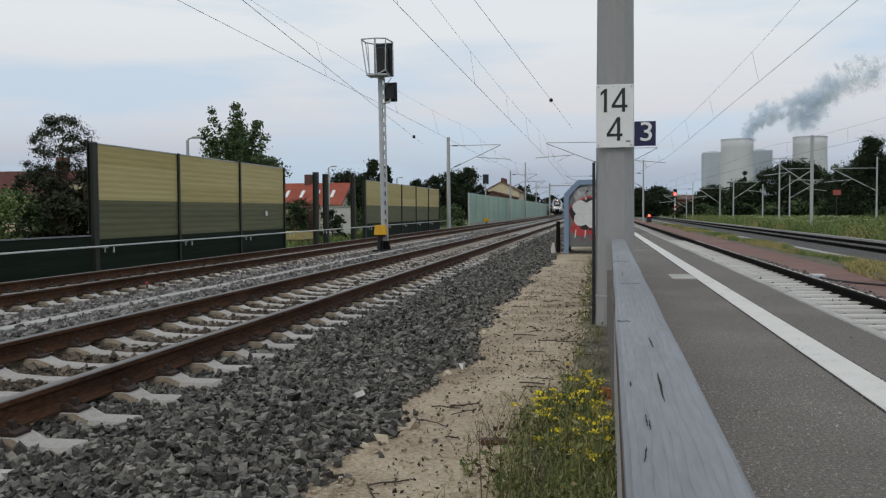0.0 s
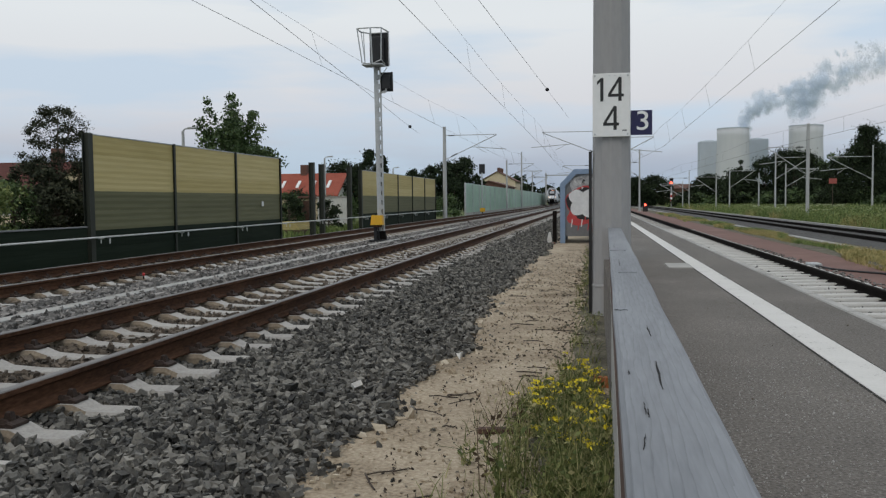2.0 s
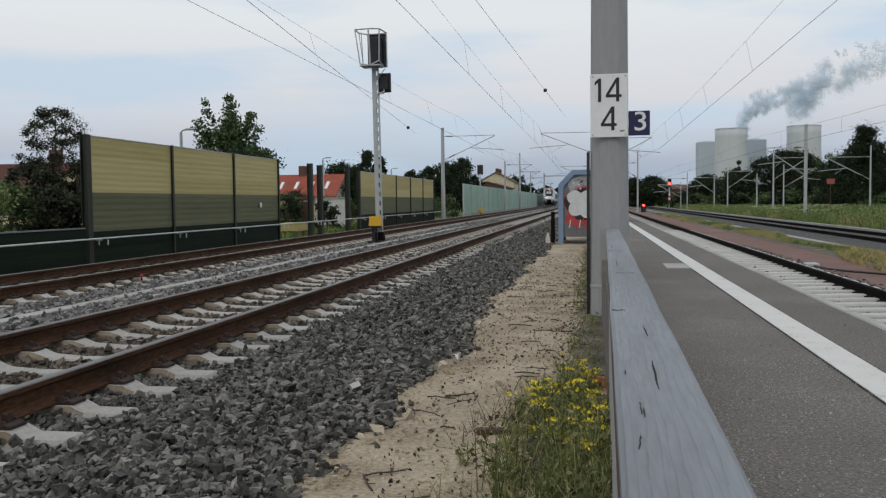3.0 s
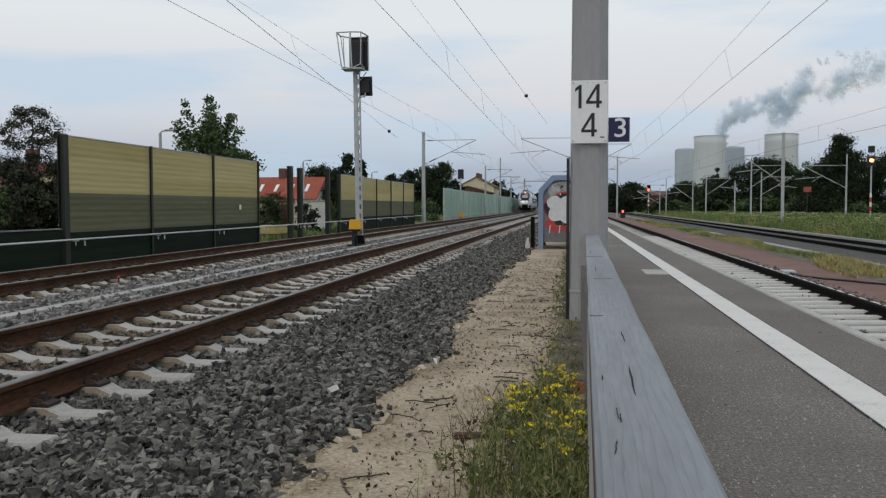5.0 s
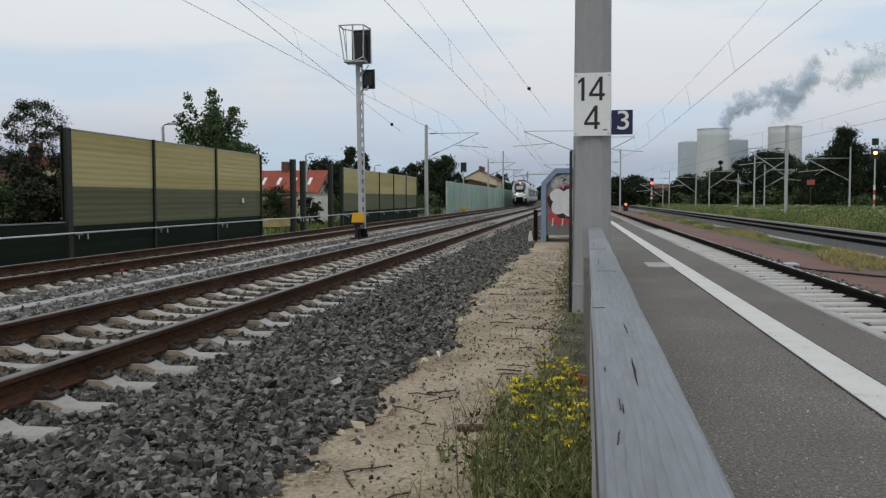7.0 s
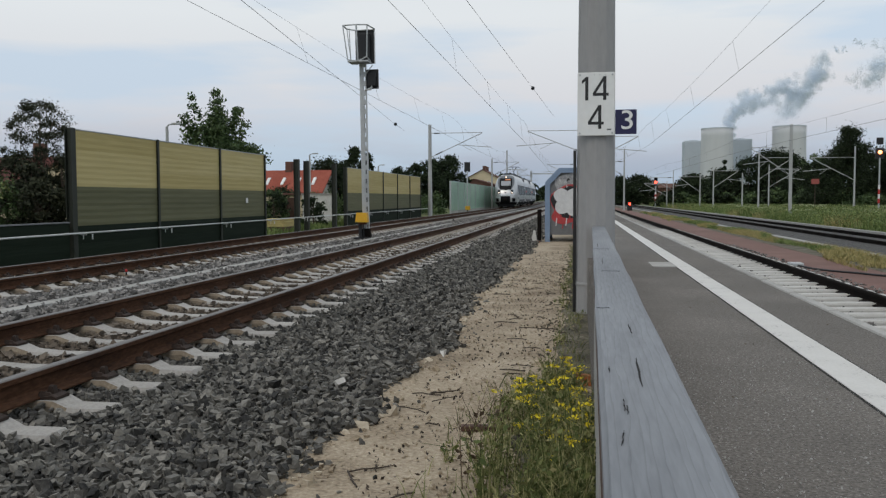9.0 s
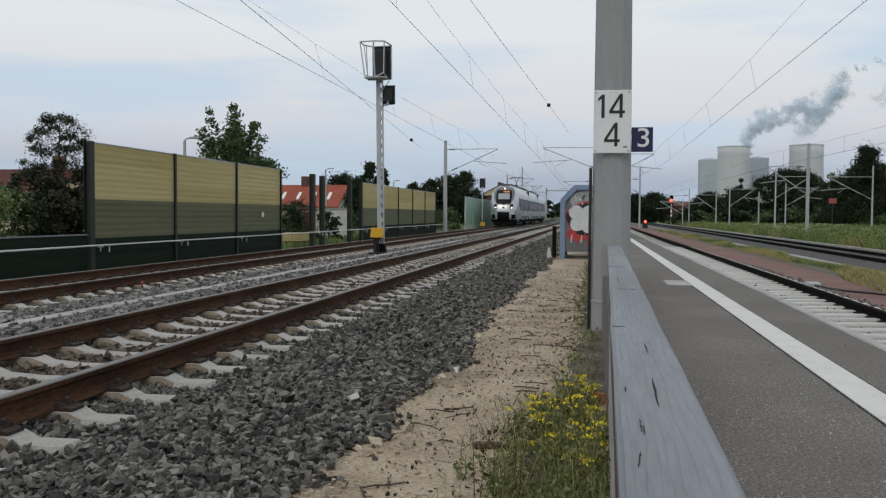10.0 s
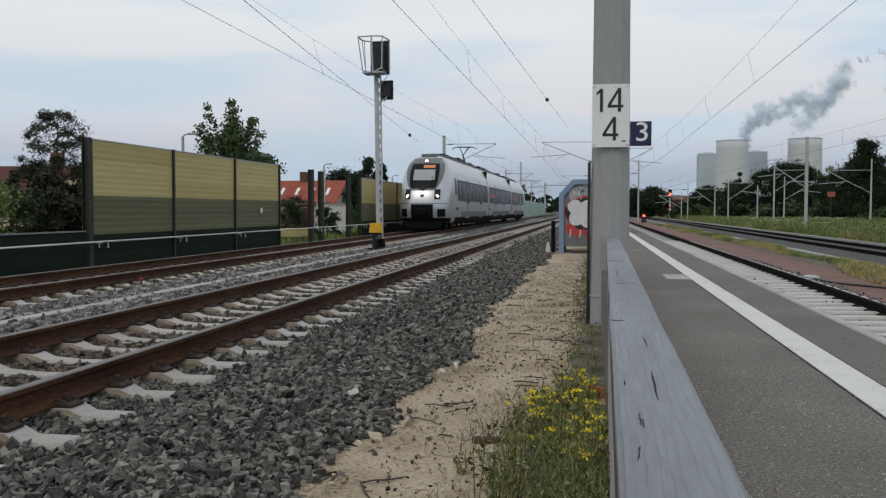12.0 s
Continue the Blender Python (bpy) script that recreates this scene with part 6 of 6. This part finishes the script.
# ---- houses ----
def house(x, y, w, d, eaves, ridge, along, wall, roof, label, z=-.3, windows=(), skylights=0, chimneys=0):
    """along: 'x' or 'y', the way of the ridge."""
    t = thing("house", (x, y, z), label, "house", "houses")
    e, r = eaves - z, ridge - z
    o = .3
    if along == "x":
        part("wall", Geo().prism([(-d / 2, 0), (d / 2, 0), (d / 2, e), (0, r - .12), (-d / 2, e)], 0, -w / 2, w / 2), wall, t)
        for s in (-1, 1):
            part("roof_side", Geo().prism([(s * (d / 2 + o), e - o * (r - e) / (d / 2)), (s * (d / 2 + o), e + .14 - o * (r - e) / (d / 2)), (0, r + .02), (0, r - .12)], 0, -w / 2 - .25, w / 2 + .25), roof, t)
    else:
        part("wall", Geo().prism([(-w / 2, 0), (w / 2, 0), (w / 2, e), (0, r - .12), (-w / 2, e)], 1, -d / 2, d / 2), wall, t)
        for s in (-1, 1):
            part("roof_side", Geo().prism([(s * (w / 2 + o), e - o * (r - e) / (w / 2)), (s * (w / 2 + o), e + .14 - o * (r - e) / (w / 2)), (0, r + .02), (0, r - .12)], 1, -d / 2 - .25, d / 2 + .25), roof, t)
    for u, zz, ww, hh in windows:
        wi = part("window", Geo().box(u - ww / 2, -d / 2 - .05, zz - z, u + ww / 2, -d / 2 + .02, zz - z + hh, .01), "plasterwhite", t)
        part("pane", Geo().box(u - ww / 2 + .07, -d / 2 - .06, zz - z + .07, u + ww / 2 - .07, -d / 2, zz - z + hh - .07), "window", wi)
    for i in range(skylights):
        u = -w / 2 + w * (i + .7) / (skylights + .4)
        k = .42
        yy, zz = -d / 2 * (1 - k), e + (r - e) * k + .08
        part("skylight", Geo().loft([[(u - .13, yy - .45, zz - .45 * (r - e) / (d / 2)), (u + .13, yy - .45, zz - .45 * (r - e) / (d / 2)), (u + .13, yy + .45, zz + .45 * (r - e) / (d / 2)), (u - .13, yy + .45, zz + .45 * (r - e) / (d / 2))], [(u - .13, yy - .45, zz + .1 - .45 * (r - e) / (d / 2)), (u + .13, yy - .45, zz + .1 - .45 * (r - e) / (d / 2)), (u + .13, yy + .45, zz + .1 + .45 * (r - e) / (d / 2)), (u - .13, yy + .45, zz + .1 + .45 * (r - e) / (d / 2))]]), "white", t, "white framed skylight")
    for i in range(chimneys):
        u = -w / 2 + w * (i + 1) / (chimneys + 1)
        part("chimney", Geo().box(*((u - .3, -.3, r - .6, u + .3, .3, r + .8) if along == "x" else (-.3, -d / 2 + d * (i + 1) / (chimneys + 1) - .3, r - .4, .3, -d / 2 + d * (i + 1) / (chimneys + 1) + .3, r + .8)), .03), "roofdark", t)
    return t


house(-31.5, 48, 9, 7, 1.9, 3.6, "x", "plaster", "roofwine", "cream garden house with a dark red tiled roof", windows=((2.5, .5, 1, 1.1), (-1, .5, 1, 1.1)), chimneys=1)
house(-27.5, 46, 4, 5, 2.0, 3.1, "y", "plaster", "roofdark", "small house with a brown tiled gable roof", windows=((0, .5, 1, 1.1),))
house(-26.0, 77, 7.6, 6, 1.7, 3.65, "x", "plasterwhite", "rooftile", "house with a red tiled roof and white skylights", windows=((1.2, .3, 1, 1.0),), skylights=5, chimneys=1)
house(-23.6, 84, 3.6, 5, 2.2, 4.1, "y", "plasterwhite", "rooftile", "narrow house with a red tiled roof", windows=((0, .6, .9, 1.1),))
house(-19.2, 182, 7.2, 12, 4.9, 6.9, "y", "plaster", "roofdark", "cream station house with a flat brown gable roof", windows=((-1.2, 3.4, .9, 1.1), (1.0, 3.4, .9, 1.1)), chimneys=3)
house(-17.0, 150, 6, 14, 3.3, 4.3, "y", "roofdark", "roofdark", "long low building with a brown roof behind the green barrier")
house(18.6, 205, 8.5, 6, 3.3, 4.3, "x", "roofdark", "roofdark", "low brown brick building beyond the meadow", windows=((-2.5, 1.2, 1.2, 1.3), (0, 1.2, 1.2, 1.3), (2.5, 1.2, 1.2, 1.3)))
gw = thing("garden_wall", (-14.5, 48.5, -.45), "grey-white plastered garden wall with peeling paint", "wall")
part("wall", Geo().box(-1.1, -.1, 0, .75, .1, 1.75, .02), "limewash", gw)
part("coping", Geo().box(-1.15, -.15, 1.75, .8, .15, 1.82, .01), "concrete", gw)
gs = thing("garden_shed", (-17.2, 52, -.45), "low cream plastered shed with a flat dark roof", "shed")
part("wall", Geo().box(-1.7, -1.2, 0, 1.5, 1.2, 1.75, .03), "plaster", gs)
part("roof", Geo().box(-1.85, -1.35, 1.75, 1.65, 1.35, 1.87, .02), "roofdark", gs)
part("door", Geo().box(-.4, -1.24, .05, .4, -1.19, 1.6, .01), "timber_side", gs)
sb = thing("notice_board", (22.6, 90, -.3), "small faded red board at the edge of the wood", "board")
part("board", Geo().box(-.36, 0, 2.65, .36, .08, 3.15, .02), "notice", sb)
part("pole", Geo().rod((0, .1, 0), (0, .1, 2.7), .04), "bark", sb)
sq = thing("number_plate", (BX + .085, 31.0, 1.02), "small white square plate on the noise barrier", "plate")
part("plate", Geo().box(0, -.1, -.09, .012, .1, .09, .003), "white", sq)


def street_lamp(x, y, top, label):
    t = thing("street_lamp", (x, y, -.3), label, "street lamp", "street lamps")
    part("pole", Geo().rod((0, 0, 0), (0, 0, top + .1), .11, .07, n=8), "farmast", t)
    part("arm", Geo().path([(0, 0, top + .1), (.1, 0, top + .2), (.3, 0, top + .22)], .035), "farmast", t)
    part("head", Geo().box(.25, -.1, top + .19, .7, .1, top + .29, .03), "farmast", t)


street_lamp(-19.6, 40, 4.75, "grey street lamp behind the noise barrier")
street_lamp(-21.9, 70, 4.85, "grey street lamp by the garden wall")
street_lamp(-21.9, 95, 4.85, "grey street lamp beyond the barrier")


# ---- power station ----
def cooling_tower(x, y, h, r, label):
    t = thing("cooling_tower", (x, y, -.2), label, "cooling tower", "power station")
    prof = [(r * 1.12, 0), (r * 1.08, h * .18), (r * 1.05, h * .4), (r * 1.02, h * .6), (r * 1.0, h * .75), (r * .995, h * .88), (r, h), (r * .96, h), (r * .95, h * .9), (r, h * .6)]
    part("shell", Geo().lathe(prof, (0, 0, 0), 64), "tower", t, smooth=True)
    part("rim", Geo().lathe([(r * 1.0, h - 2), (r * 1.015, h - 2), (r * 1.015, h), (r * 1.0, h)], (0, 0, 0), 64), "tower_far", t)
    return t


cooling_tower(326, 2200, 167.5, 37.0, "pale concrete cooling tower giving off steam")
cooling_tower(491, 2200, 170, 38.0, "pale concrete cooling tower beside the boiler houses")
for x, w, h in ((283, 50, 139), (398, 52, 142)):
    t = thing("boiler_house", (x + 4, 2330, -.2), "tall boiler house of the distant power station, blue-grey with painted haze", "boiler house", "power station")
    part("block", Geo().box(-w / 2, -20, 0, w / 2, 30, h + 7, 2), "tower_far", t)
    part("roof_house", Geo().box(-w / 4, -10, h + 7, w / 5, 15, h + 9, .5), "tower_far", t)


def steam_material():
    """Droplets, lit through from all sides."""
    m = bpy.data.materials.new("blue_grey_steam")
    m.use_nodes = True
    n, k = m.node_tree.nodes, m.node_tree.links
    n.remove(n["Principled BSDF"])
    di, tl, half = n.new("ShaderNodeBsdfDiffuse"), n.new("ShaderNodeBsdfTranslucent"), n.new("ShaderNodeMixShader")
    ramp = n.new("ShaderNodeValToRGB")
    ramp.color_ramp.elements[0].color, ramp.color_ramp.elements[1].color = (.85, .92, 1, 1), (.95, .975, 1, 1)
    k.new(n.new("ShaderNodeNewGeometry").outputs["Random Per Island"], ramp.inputs[0])
    for i, b in enumerate((di, tl)):
        k.new(ramp.outputs[0], b.inputs[0])
        k.new(b.outputs[0], half.inputs[i + 1])
    k.new(half.outputs[0], n["Material Output"].inputs["Surface"])
    return m


M["steam"] = steam_material()


def steam_cloud(line, radii, billows, flakes, seed, label):
    """Vapour as billows of fine droplets strung along a line; it thins out towards each billow's rim."""
    rr = np.random.default_rng(seed)
    t = thing("steam_cloud", (0, 0, 0), label, "steam", "steam plumes")
    pts, us = np.array(line, float), np.arange(len(line))
    for i in range(billows):
        u = (i + rr.uniform(.1, .9)) / billows * (len(pts) - 1)
        w = float(np.interp(u, us, radii))
        c = np.array([np.interp(u, us, pts[:, j]) for j in range(3)]) + rr.normal(0, .32, 3) * w
        knots = rr.normal(0, .42, (7, 3)) * w
        n = int(2.7 * flakes * rr.uniform(.6, 1.3))
        P = knots[rr.integers(0, 7, n)] + rr.normal(0, .22, (n, 3)) * w
        b = part("billow", leaf_mesh("billow", P, .82, "steam"), None, t, at=Matrix.Translation(c))
        tagged(b, "billow of fine pale droplets", kind="stuff")
    return t


STEAM = [
    steam_cloud([(348, 2200, 170), (372, 2200, 206), (408, 2200, 232), (455, 2200, 252), (490, 2200, 262)], [15, 18, 19, 20, 18], 28, 620, 1, "pale blue-grey steam drifting off the first tower"),
    steam_cloud([(486, 2205, 172), (494, 2205, 205), (508, 2205, 240)], [26, 22, 22], 10, 330, 2, "thin pale steam rising from the second tower"),
    steam_cloud([(466, 2210, 208), (488, 2210, 230), (515, 2210, 258), (536, 2210, 297)], [18, 22, 24, 22], 20, 640, 3, "blue-grey steam column swelling above the second tower"),
    steam_cloud([(505, 2220, 262), (545, 2220, 288), (590, 2220, 304), (645, 2220, 318)], [22, 27, 27, 22], 24, 430, 4, "torn blue-grey steam drifting away from the towers"),
    steam_cloud([(545, 2230, 330), (600, 2230, 352), (660, 2230, 345)], [9, 10, 14], 6, 120, 5, "last thin shreds of steam"),
]


def motions():
    rows = []
    for i in range(25):
        s = .5 * i
        y = 248.2 - 9.0 * s - .689 * s * s if s < 9 else 47.2 + 21.4 * (12 - s)
        slope = -1.9e-4 * max(0.0, y + 20 - 100)
        rows.append((s, pose(TRACKS["train"][0] + bend(y), y, TRACKS["train"][1], 0, 0, -math.degrees(math.atan(slope)))))
    walk(TRAIN, rows)
    for ob, dx, dz in zip(STEAM, (4, 4, 52, 190, 60), (4, 5, 34, 22, 20)):
        walk(ob, [(0.0, pose(0, 0, 0)), (6.0, pose(dx * .5, 0, dz * .45)), (12.0, pose(dx, 0, dz))])


motions()
